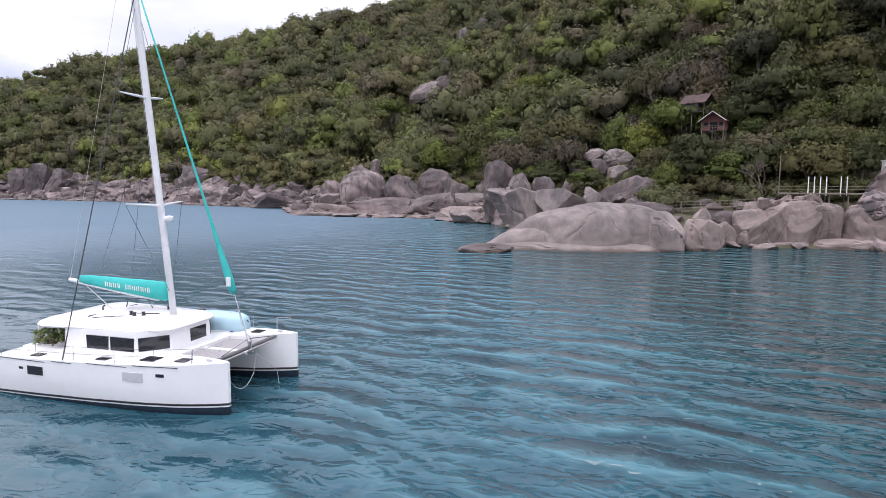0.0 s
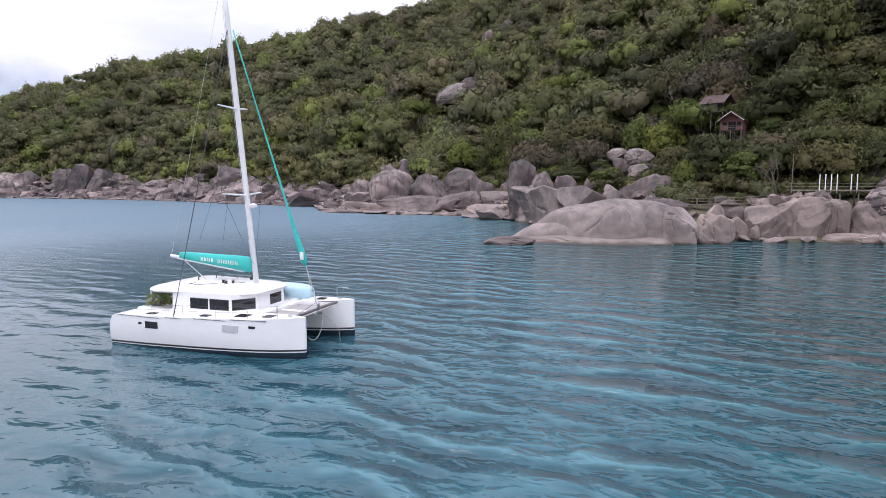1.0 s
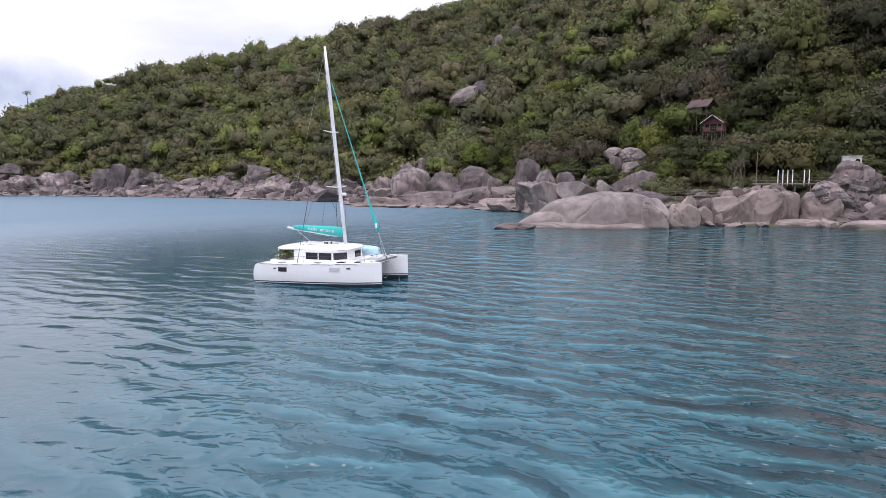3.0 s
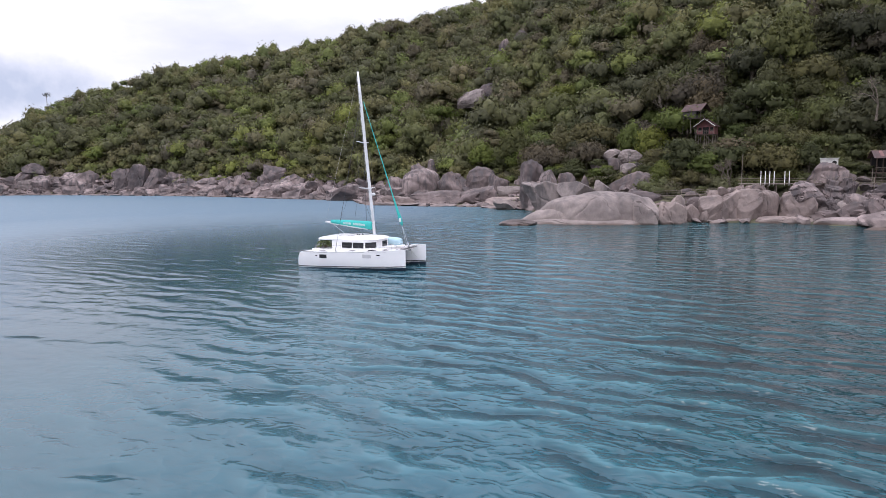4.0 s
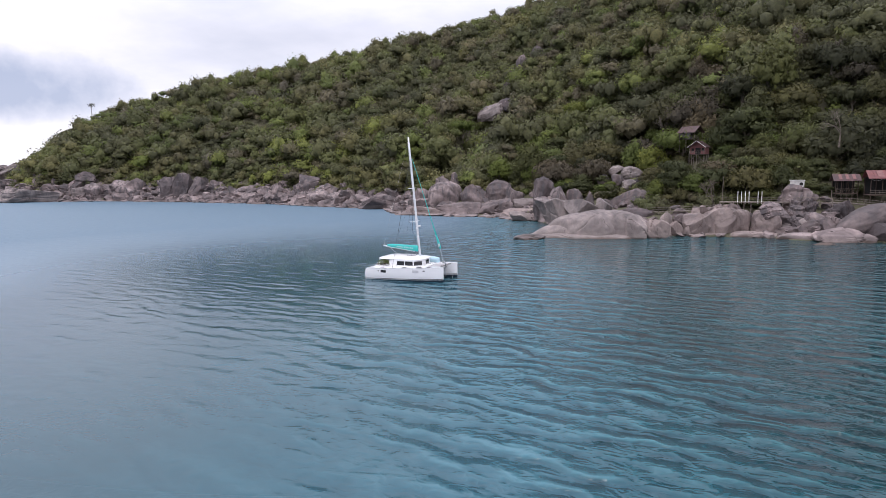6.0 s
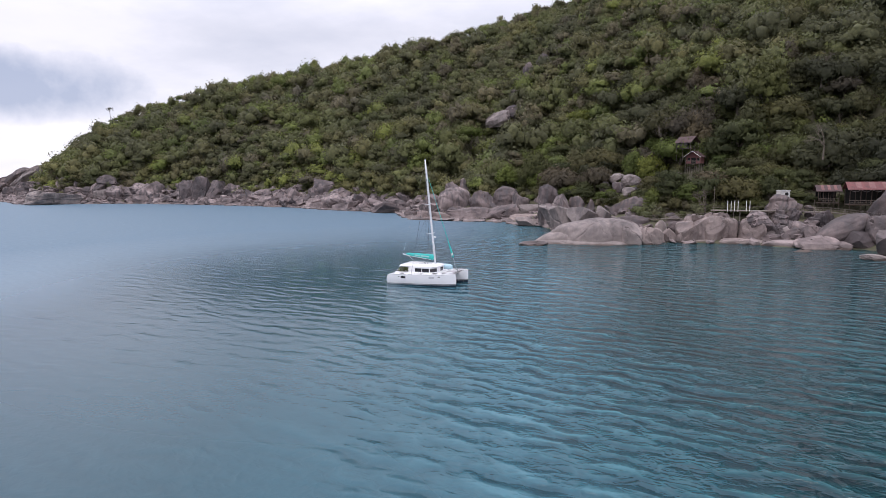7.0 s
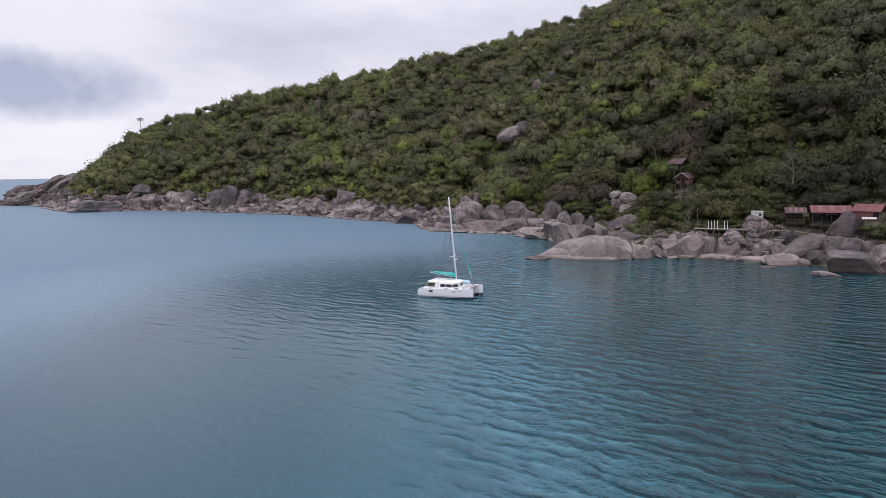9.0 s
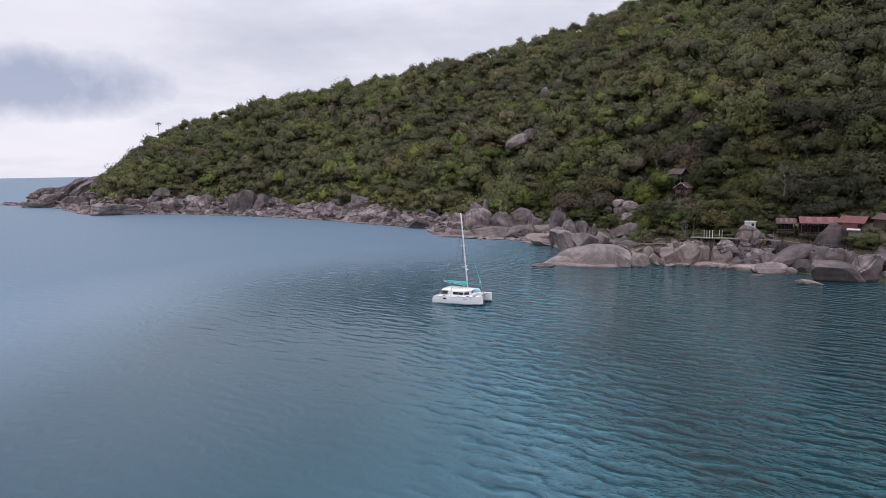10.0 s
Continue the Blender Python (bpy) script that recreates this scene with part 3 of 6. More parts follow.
def scatter_boulders():
    """Boulders piled along the whole shore, the nearest as things and the small ones as rubble."""
    rng = random.Random(11)
    kinds = [fast_mesh("boulder", *rock_shape(100 + k, 3 + (k < 12), cuts=14, rough=0.10, keep=0.38, sharp=55, square=2.8), (M_ROCK, M_ROCK, M_ROCK_DARK, M_ROCK_PALE)[k % 4]) for k in range(24)]
    for me in kinds:
        me.set_sharp_from_angle(angle=radians(24))
    small = [rock_shape(200 + k, 2, cuts=14, rough=0.14, cracks=0, keep=0.34, sharp=90, square=3.0) for k in range(12)]
    seg = SHORE[1:-2]
    lens = np.linalg.norm(np.diff(seg, axis=0), axis=1)
    spots, rub, flat = [], [], []
    for i in range(len(seg) - 1):
        a, b = Vector(seg[i]), Vector(seg[i + 1])
        side = Vector((-(b - a).y, (b - a).x)).normalized()
        east = a.x > -70
        for _ in range(int(lens[i] * (2.3 if a.x < -70 else 0.55))):
            u, dd = rng.random(), rng.uniform(-1.0, 1.0) ** 2 * (17 if a.x > -300 else 26)
            q = a.lerp(b, u) + side * dd
            s = math.exp(rng.gauss(0.80, 0.42)) * (1.0 if dd > 3 else 0.75) * (0.7 if east else 0.78)
            if (east and q.x > -2) or (-66 < q.x and dd < 9):
                continue
            spots.append((q.x, q.y, dd, s))
        for _ in range(int(lens[i] * (2.0 if a.x < -12 else 2.0))):
            u, dd = rng.random(), rng.uniform(-0.6, 15 if a.x < -12 else 24)
            q = a.lerp(b, u) + side * dd
            if q.x > 100:
                continue
            rub.append((q.x, q.y, min(math.exp(rng.gauss(-0.25, 0.45)), 1.35) * (1.9 if q.x < -180 else 1.5 if q.x < -70 else 1.0)))
        for _ in range(int(lens[i] * (0.55 if a.x < -12 else 0.1))):
            q = a.lerp(b, rng.random()) + side * rng.uniform(-1.2, 0.6)
            if q.x < -12:
                flat.append((q.x, q.y, rng.uniform(1.2, 3.0)))
    spots.sort(key=lambda q: q[0] ** 2 + q[1] ** 2)
    gz = ground_height([(q[0], q[1]) for q in spots])
    for k, ((x, y, dd, s), g) in enumerate(zip(spots, gz)):
        if k < 105:
            ob = new("boulder", kinds[k % 12 + (12 if k > 70 else 0)])
            ob.matrix_world = pose(x, y, max(g, -0.3) + 0.25 * s, rng.uniform(-28, 28), rng.uniform(-28, 28), rng.uniform(0, 360)) @ Matrix.Diagonal((s * rng.uniform(0.9, 1.7), s, s * rng.uniform(0.5, 0.95), 1))
            tagged(ob, "weathered grey-pink granite boulder piled on the rocky shore", "boulder", "boulders along the shore")
        else:
            rub.append((x, y, min(s, 2.4)))
    gz = ground_height([(q[0], q[1]) for q in rub])
    V, T, n = [], [], 0
    for k, ((x, y, s), g) in enumerate(zip(rub, gz)):
        p, t = small[k % 12]
        m = np.array(pose(0, 0, 0, rng.uniform(-25, 25), rng.uniform(-25, 25), rng.uniform(0, 360)).to_3x3())
        V.append((p * np.array([s * rng.uniform(0.8, 2.0), s, s * rng.uniform(0.4, 1.0)])) @ m.T + np.array([x, y, max(g, -0.4) + 0.2 * s]))
        T.append(t + n)
        n += len(p)
    # wave-washed plates along the water's edge
    for k, (x, y, s) in enumerate(flat):
        p, t = small[k % 12]
        m = np.array(pose(0, 0, 0, rng.uniform(-5, 5), rng.uniform(-5, 5), rng.uniform(0, 360)).to_3x3())
        V.append((p * np.array([s * rng.uniform(1.2, 2.2), s, 0.55])) @ m.T + np.array([x, y, 0.12]))
        T.append(t + n)
        n += len(p)
    ob = new("rock_rubble", fast_mesh("rock_rubble", np.concatenate(V), np.concatenate(T), M_ROCK))
    ob.data.set_sharp_from_angle(angle=radians(15))
    tagged(ob, "smaller broken granite rocks heaped between the boulders", "rubble", kind="stuff")


scatter_boulders()


# ---- trees ----
SOFT = {}


def crown_shape(seed, lobes, cards, size, single=False, fine=1, core=0.9, habit="dome"):
    """Crown of unit radius: rounded boughs heaped in a dome, or laid in tiers, closely covered with small leaf sprays."""
    rng = np.random.default_rng(seed)
    d, t = icosphere(fine)
    V, T, N, n = [], [], [], 0
    cs, rs = np.zeros((lobes, 3)), np.zeros(lobes)
    squash = np.array([1.1, 1.1, 0.55]) if habit == "tier" else np.array([0.98, 0.98, 0.88])
    big = 1.9 / math.sqrt(lobes + 2) + 0.02
    for k in range(lobes):
        a, ro = k * 2.4 + rng.uniform(-0.5, 0.5), 0.72 * math.sqrt((k + 0.2) / lobes) * rng.uniform(0.85, 1.12)
        if habit == "tier":
            z = (0.34, 0.08, -0.2)[k % 3] - 0.18 * ro + rng.uniform(-0.06, 0.06)
            ro *= (0.7, 0.95, 1.1)[k % 3]
        elif habit == "tall":
            ro *= 0.8
            z = 0.72 * (1 - ro * 1.5) + rng.uniform(-0.28, 0.2)
        else:
            z = 0.50 * math.sqrt(max(1 - ro * ro, 0)) - 0.28 + rng.uniform(-0.2, 0.14)
        cs[k] = math.cos(a) * ro, math.sin(a) * ro, z
        rs[k] = big * rng.uniform(0.5, 1.12)
        v = d * (rs[k] * core * (1 + 0.17 * rng.standard_normal(len(d)))[:, None]) * squash
        V.append(v + cs[k])
        N.append(v / np.linalg.norm(v, axis=1)[:, None])
        T.append(t + n)
        n += len(v)
    w = rs ** 2
    k = rng.choice(lobes, cards, p=w / w.sum())
    u = rng.standard_normal((cards, 3))
    u[:, 2] = np.where(rng.random(cards) < 0.5, np.abs(u[:, 2]) - 0.3, u[:, 2])
    u /= np.linalg.norm(u, axis=1)[:, None]
    c = cs[k] + u * squash * (rs[k] * rng.uniform(0.72, 1.22, cards))[:, None]
    nrm = u + rng.standard_normal((cards, 3)) * 0.6 + np.array([0, 0, 0.2])
    nrm /= np.linalg.norm(nrm, axis=1)[:, None]
    a = np.cross(nrm, rng.standard_normal((cards, 3)))
    a /= np.linalg.norm(a, axis=1)[:, None]
    b = np.cross(nrm, a)
    q = (size * rng.uniform(0.55, 1.3, cards))[:, None]
    if single:
        P = np.stack([c - a * q, c + a * q * 0.8 - b * q * 0.7, c + a * q * 0.6 + b * q * 0.8], 1)
        F = n + np.arange(cards)[:, None] * 3 + np.array([[0, 1, 2]])
    else:
        P = np.stack([c - a * q, c - b * q * 0.62 + nrm * q * 0.12, c + a * q - nrm * q * 0.2, c + b * q * 0.62 + nrm * q * 0.12], 1)
        F = np.concatenate([n + np.arange(cards)[:, None] * 4 + np.array([[0, 1, 2]]), n + np.arange(cards)[:, None] * 4 + np.array([[0, 2, 3]])])
    V.append(P.reshape(-1, 3))
    N.append(np.repeat(u + 0.3 * nrm, P.shape[1], 0))
    T.append(F)
    V, N = np.concatenate(V), np.concatenate(N)
    whole = V - np.array([0, 0, -0.5])
    N = N / np.linalg.norm(N, axis=1)[:, None] * 0.68 + whole / np.linalg.norm(whole, axis=1)[:, None] * 0.5
    SOFT[seed] = N / np.linalg.norm(N, axis=1)[:, None]
    return V, np.concatenate(T)


def tree_trunk(seed):
    """Tapered trunk with forking limbs, crown radius 1 at height 1.1."""
    rng = random.Random(seed)
    bm = bmesh.new()
    tube(bm, [(0, 0, -0.6), (0.02, 0.01, 0.1), (0.05, -0.03, 0.4), (0.04, 0.02, 0.7)], [0.06, 0.05, 0.04, 0.02], 7)
    for k in range(5):
        a = k * 1.3 + rng.random()
        z0 = rng.uniform(0.2, 0.45)
        tube(bm, [(0.03, 0, z0), (math.cos(a) * 0.25, math.sin(a) * 0.25, z0 + 0.25), (math.cos(a) * 0.5, math.sin(a) * 0.5, z0 + 0.42)], [0.035, 0.025, 0.01], 5)
    me = bpy.data.meshes.new("trunk")
    bmesh.ops.recalc_face_normals(bm, faces=bm.faces)
    bm.to_mesh(me)
    bm.free()
    me.materials.append(M_BARK)
    return me


# trees that stand out of the canopy: place, crown radius, height of the crown over its width, leaf tone and habit
STANDOUT = ((-16.6, 196.9, 6.2, 1.0, "lime", "dome"), (-12.0, 186.0, 6.6, 0.95, "bright", "tier"), (-19.0, 178.0, 8.0, 0.95, "green", "tier"), (-8.0, 176.0, 6.5, 1.0, "green", "dome"), (-75.0, 215.0, 6.4, 1.0, "bright", "dome"),
            (-92.4, 195.0, 5.6, 1.1, "lime", "dome"), (-84.0, 200.0, 5.4, 1.1, "bright", "dome"), (54.0, 158.0, 7.0, 0.9, "lime", "tier"), (60.0, 152.0, 6.5, 0.9, "dark", "tier"), (47.7, 136.3, 6.6, 1.0, "green", "tier"),
            (41.5, 138.0, 5.4, 1.0, "green", "dome"), (32.2, 178.9, 6.2, 1.15, "brown", "tall"), (38.0, 176.0, 6.0, 1.1, "brown", "dome"), (8.7, 173.0, 4.6, 1.1, "olive", "dome"), (20.1, 158.8, 3.0, 1.2, "bright", "tall"),
            (-40.6, 208.6, 6.4, 1.0, "green", "tier"), (28.5, 166.0, 6.4, 1.0, "olive", "tier"), (22.0, 172.0, 5.6, 1.0, "green", "dome"), (40.1, 153.2, 6.6, 0.9, "green", "tier"), (59.6, 130.4, 6.4, 1.0, "dark", "tier"),
            (66.0, 126.0, 5.6, 1.0, "dark", "dome"), (87.8, 111.1, 5.0, 1.0, "lime", "dome"), (55.4, 111.8, 4.4, 0.9, "olive", "dome"), (64.0, 108.0, 4.2, 0.9, "olive", "dome"), (76.2, 147.2, 6.0, 1.0, "brown", "dome"),
            (6.0, 167.3, 4.4, 1.1, "dark", "dome"), (-20.7, 238.4, 6.4, 1.0, "olive", "dome"), (14.0, 190.0, 6.6, 1.1, "dark", "dome"), (2.0, 205.0, 6.4, 1.1, "dark", "tall"), (62.0, 172.0, 6.4, 1.1, "brown", "tall"),
            (47.0, 122.0, 4.6, 1.0, "dark", "dome"), (53.0, 118.0, 4.4, 1.0, "dark", "dome"), (42.0, 128.0, 4.2, 1.0, "bright", "tier"))


def grow_forest():
    rng = random.Random(5)
    habits = ("dome", "tier", "dome", "tall")
    crowns = {}
    for i, key in enumerate(LEAF_TONES):
        for j, habit in enumerate(("dome", "tier", "tall")):
            seed = 300 + i * 5 + j
            v, t = crown_shape(seed, 24 if habit == "dome" else 27, 2200, 0.057, False, 1, 0.58, habit)
            crowns[key, habit] = fast_mesh("crown", v + np.array([0, 0, 0.62]), t, M_LEAF[key], True, SOFT[seed])
    trunks = [tree_trunk(60 + k) for k in range(3)]
    far = [crown_shape(80 + k, 9 if k < 14 else 6, 380 if k < 14 else 190, 0.092 if k < 14 else 0.118, True, 1, 0.62, habits[k % 4]) for k in range(24)]

    def plant(x, y, g, s, tall, tone, habit, label):
        tree = thing("tree", label, "tree", pose(x, y, g, 0, 0, rng.uniform(0, 360)), "forest trees")
        for name, me in (("trunk", trunks[rng.randrange(3)]), ("crown", crowns[tone, habit])):
            ob = new(name, me)
            ob.parent = tree
            ob.scale = (s * rng.uniform(0.9, 1.15), s * rng.uniform(0.9, 1.1), s * tall)

    words = {"dark": "dark green", "green": "mid-green", "olive": "olive green", "brown": "dry grey-brown", "bright": "bright green", "lime": "yellow-green"}
    for (x, y, s, tall, tone, habit), g in zip(STANDOUT, ground_height([q[:2] for q in STANDOUT])):
        plant(x, y, g, s, tall, tone, habit, "large " + words[tone] + " tree standing out of the forest canopy")
    step = 5.2
    cells = [(x + rng.uniform(-2.7, 2.7), y + rng.uniform(-2.7, 2.7)) for x in np.arange(-520, 175, step) for y in np.arange(70, 425, step)]
    p = np.array(cells)
    d, dc = inland(p), line_gap(p, CREST)[0]
    south = p[:, 1] < np.interp(p[:, 0], CREST[:, 0], CREST[:, 1]) + 9
    edge = 11 + 5 * lumps(p, 20, 21) + np.interp(p[:, 0], [-480, -430, -70, -60, -20, -6, 0, 8, 21, 24, 36, 50, 60, 75, 95], [40, 2, 1, 10, 12, 12, 13, 17, 20, 15, 10, 14, 18, 20, 26])
    ok = (d > edge) & south & (p[:, 0] > -470)
    for cx, cy, rx, ry in ((33.4, 117.0, 10.0, 13.0), (29.5, 131.0, 9.5, 9.0), (83.0, 80.0, 9.0, 7.0), (74.0, 88.0, 8.0, 6.0), (-65.0, 226.0, 6.0, 9.0), (-60.0, 273.0, 5.0, 9.0), (-62.0, 246.0, 3.0, 6.0), (57.0, 92.0, 4.0, 4.0), (13.5, 128.0, 10.0, 9.0)):
        ok &= ((p[:, 0] - cx) / rx) ** 2 + ((p[:, 1] - cy) / ry) ** 2 > 1
    for x, y, s, *_ in STANDOUT:
        ok &= np.hypot(p[:, 0] - x, p[:, 1] - y) > s * 0.75
    p, d, edge, dc = p[ok], d[ok], edge[ok], dc[ok]
    gz, drift = ground_height(p), lumps(p, 60, 51)
    order = np.argsort((p[:, 0] - 25) ** 2 + (p[:, 1] - 30) ** 2)
    V, T, C, W, n, near = [], [], [], [], 0, 0
    for i in order:
        x, y, g = p[i, 0], p[i, 1], gz[i]
        if x > -150 and y < 195 and d[i] - edge[i] > 10 and rng.random() < 0.3:
            continue
        if x < -150 and rng.random() < 0.15:
            continue
        s = (5.5 if x > -150 and y < 195 else 4.8) * math.exp(max(min(rng.gauss(0, 0.36), 0.55), -0.6)) * float(np.interp(d[i] - edge[i], [0, 12], [0.5, 1.0])) * float(np.interp(dc[i], [0, 12, 30], [0.66, 0.76, 0.98]))
        tone = min(max(rng.random() + 0.25 * drift[i] - float(np.interp(x, [42, 72], [0.0, 0.5])), 0.0), 0.999)
        if near < 190:
            near += 1
            low = 0.0
            for key, share in TONE_SHARE:
                low += share
                if tone < low:
                    break
            plant(x, y, g, s, rng.uniform(0.9, 1.35), key, rng.choice(habits), words[key] + " broad-leaved forest tree on the steep slope")
            continue
        k = rng.randrange(14) if -150 < x < 0.25 * y + 72 else 14 + rng.randrange(10)
        v, t = far[k]
        a = rng.uniform(0, math.tau)
        rot = np.array([[math.cos(a), math.sin(a), 0], [-math.sin(a), math.cos(a), 0], [0, 0, 1]])
        V.append((v @ rot) * np.array([s, s, s * rng.uniform(0.8, 1.35)]) + np.array([x, y, g + (0.5 + 0.9 * rng.random() ** 3 * min(dc[i] / 40, 1) + float(np.interp(x, [-425, -375], [-0.25, 0.38])) * max(1 - dc[i] / 25, 0)) * s]))
        T.append(t + n)
        W.append(SOFT[80 + k] @ rot)
        C.append(np.full(len(v), tone, np.float32))
        n += len(v)
    # undergrowth along the forest's lower edge and in its gaps
    bush = [crown_shape(700 + k, 3, 120, 0.16, True, 1, 0.62) for k in range(8)]

    def undergrowth(q, keep, count, small, large):
        nonlocal n
        for (x, y), g in zip(q[keep][:count], ground_height(q[keep][:count])):
            k, s = rng.randrange(8), rng.uniform(small, large)
            v, t = bush[k]
            W.append(SOFT[700 + k])
            V.append(v * np.array([s, s, s * rng.uniform(0.7, 1.1)]) + np.array([x, y, g + 0.3 * s]))
            T.append(t + n)
            C.append(np.full(len(v), rng.random() * 0.9, np.float32))
            n += len(v)

    q = np.array([(rng.uniform(-75, 105), rng.uniform(84, 175)) for _ in range(3200)])
    q = q[((q[:, 0] - 33.0) / 4.6) ** 2 + ((q[:, 1] - 120.0) / 11.0) ** 2 > 1]
    q = q[((q[:, 0] - 13.5) / 9.0) ** 2 + ((q[:, 1] - 129.0) / 8.0) ** 2 > 1]
    dq = inland(q)
    eq = 10 + 4 * lumps(q, 14, 33) + np.interp(q[:, 0], [-70, -60, -20, -6, 0, 8, 21, 24, 36, 50, 60, 75, 95], [2, 8, 10, 10, 10, 11, 12, 10, 8, 12, 15, 16, 20])
    undergrowth(q, (dq > eq) & (dq < eq + 26), 520, 1.1, 2.3)
    q = np.array([(rng.uniform(-60, 115), rng.uniform(95, 230)) for _ in range(3600)])
    q = q[((q[:, 0] - 33.0) / 6.0) ** 2 + ((q[:, 1] - 124.0) / 15.0) ** 2 > 1]
    undergrowth(q, inland(q) > 34, 1700, 1.6, 3.2)
    q = np.array([(rng.uniform(-230, 120), rng.uniform(200, 390)) for _ in range(2200)])
    undergrowth(q, inland(q) > 34, 1000, 2.0, 3.6)
    q = np.array([(rng.uniform(-440, -75), rng.uniform(165, 260)) for _ in range(5200)])
    dq = inland(q)
    undergrowth(q, (dq > 11 + 4 * lumps(q, 14, 33)) & (dq < 34), 720, 1.5, 3.0)
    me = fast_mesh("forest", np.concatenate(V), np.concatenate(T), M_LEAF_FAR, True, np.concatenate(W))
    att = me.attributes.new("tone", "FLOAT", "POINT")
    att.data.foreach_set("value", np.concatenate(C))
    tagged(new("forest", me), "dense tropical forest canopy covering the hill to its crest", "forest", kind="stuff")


grow_forest()


# ---- catamaran ----
def hull_half(x):
    return float(np.interp(x, [-6.0, -5, -3, 0, 2.5, 4.2, 5.3, 5.85, 6.0], [0.74, 0.84, 0.95, 0.99, 0.92, 0.70, 0.38, 0.16, 0.07]))


def hull_width(x, z):
    u = min(max((z + 0.5) / 1.7, 0), 1)
    return hull_half(x) * (0.66 + 0.34 * math.sin(u * math.pi / 2))


def sheer(x):
    return float(np.interp(x, [-5.7, -5.62, -5.45, -5.2, -4, 0, 3, 6], [0.66, 1.1, 1.52, 1.63, 1.68, 1.80, 1.91, 2.06]))


def boot(x):
    return float(np.interp(x, [-6, 6], [0.07, 0.39]))


STATIONS = [-5.7, -5.62, -5.45, -5.2, -4.6, -4, -3, -2, -1, 0, 1, 2, 3, 3.8, 4.5, 5.1, 5.5, 5.8, 5.95, 6.0]


def hull_shell(levels, grow=0.0):
    """Closed shell of one hull between the heights that levels(x) gives, low to high."""
    bm = bmesh.new()
    rings = []
    for x in STATIONS:
        zs = levels(x)
        side = [(x, hull_width(x, z) + grow, z) for z in zs]
        rings.append([(px, -w, z) for px, w, z in side] + [(px, w, z) for px, w, z in reversed(side)])
    return loft(bm, rings)


def on_hull(x0, x1, z0, z1, thick=0.02):
    """A thin plate bent onto the outer side of a hull."""
    bm = bmesh.new()
    n = 5
    xs = [x0 + (x1 - x0) * k / n for k in range(n + 1)]
    rings = [[(x, -hull_width(x, z) - o, z) for z, o in ((z0, thick), (z1, thick), (z1, -0.03), (z0, -0.03))] for x in xs]
    return loft(bm, rings)


def pane(a, b, z0, z1, out=0.012, deep=0.05, inset=0.0):
    """A pane along the wall from a to b, standing a little proud of it; a to b runs with the outside on its right."""
    a, b = Vector((*a, 0)), Vector((*b, 0))
    d = (b - a).normalized()
    nrm = Vector((d.y, -d.x, 0))
    bm = bmesh.new()
    pts = []
    for p in (a + d * inset, b - d * inset):
        for o in (out, -deep):
            pts.append(p + nrm * o)
    lo = [bm.verts.new((p.x, p.y, z0)) for p in pts]
    hi = [bm.verts.new((p.x, p.y, z1)) for p in pts]
    for f in ((0, 2, 3, 1),):
        bm.faces.new([lo[i] for i in f])
        bm.faces.new([hi[i] for i in reversed(f)])
    for i, j in ((0, 2), (2, 3), (3, 1), (1, 0)):
        bm.faces.new((lo[i], lo[j], hi[j], hi[i]))
    return bm


def round_outline(x0, x1, w0, w1, r, n=5):
    """Outline with rounded corners, half width w0 at x0 and w1 at x1."""
    pts = []
    for cx, cy, a0 in ((x1 - r, w1 - r, 0), (x0 + r, w0 - r, 90), (x0 + r, -w0 + r, 180), (x1 - r, -w1 + r, 270)):
        for k in range(n + 1):
            a = radians(a0 + 90 * k / n)
            pts.append((cx + r * math.cos(a), cy + r * math.sin(a)))
    return pts


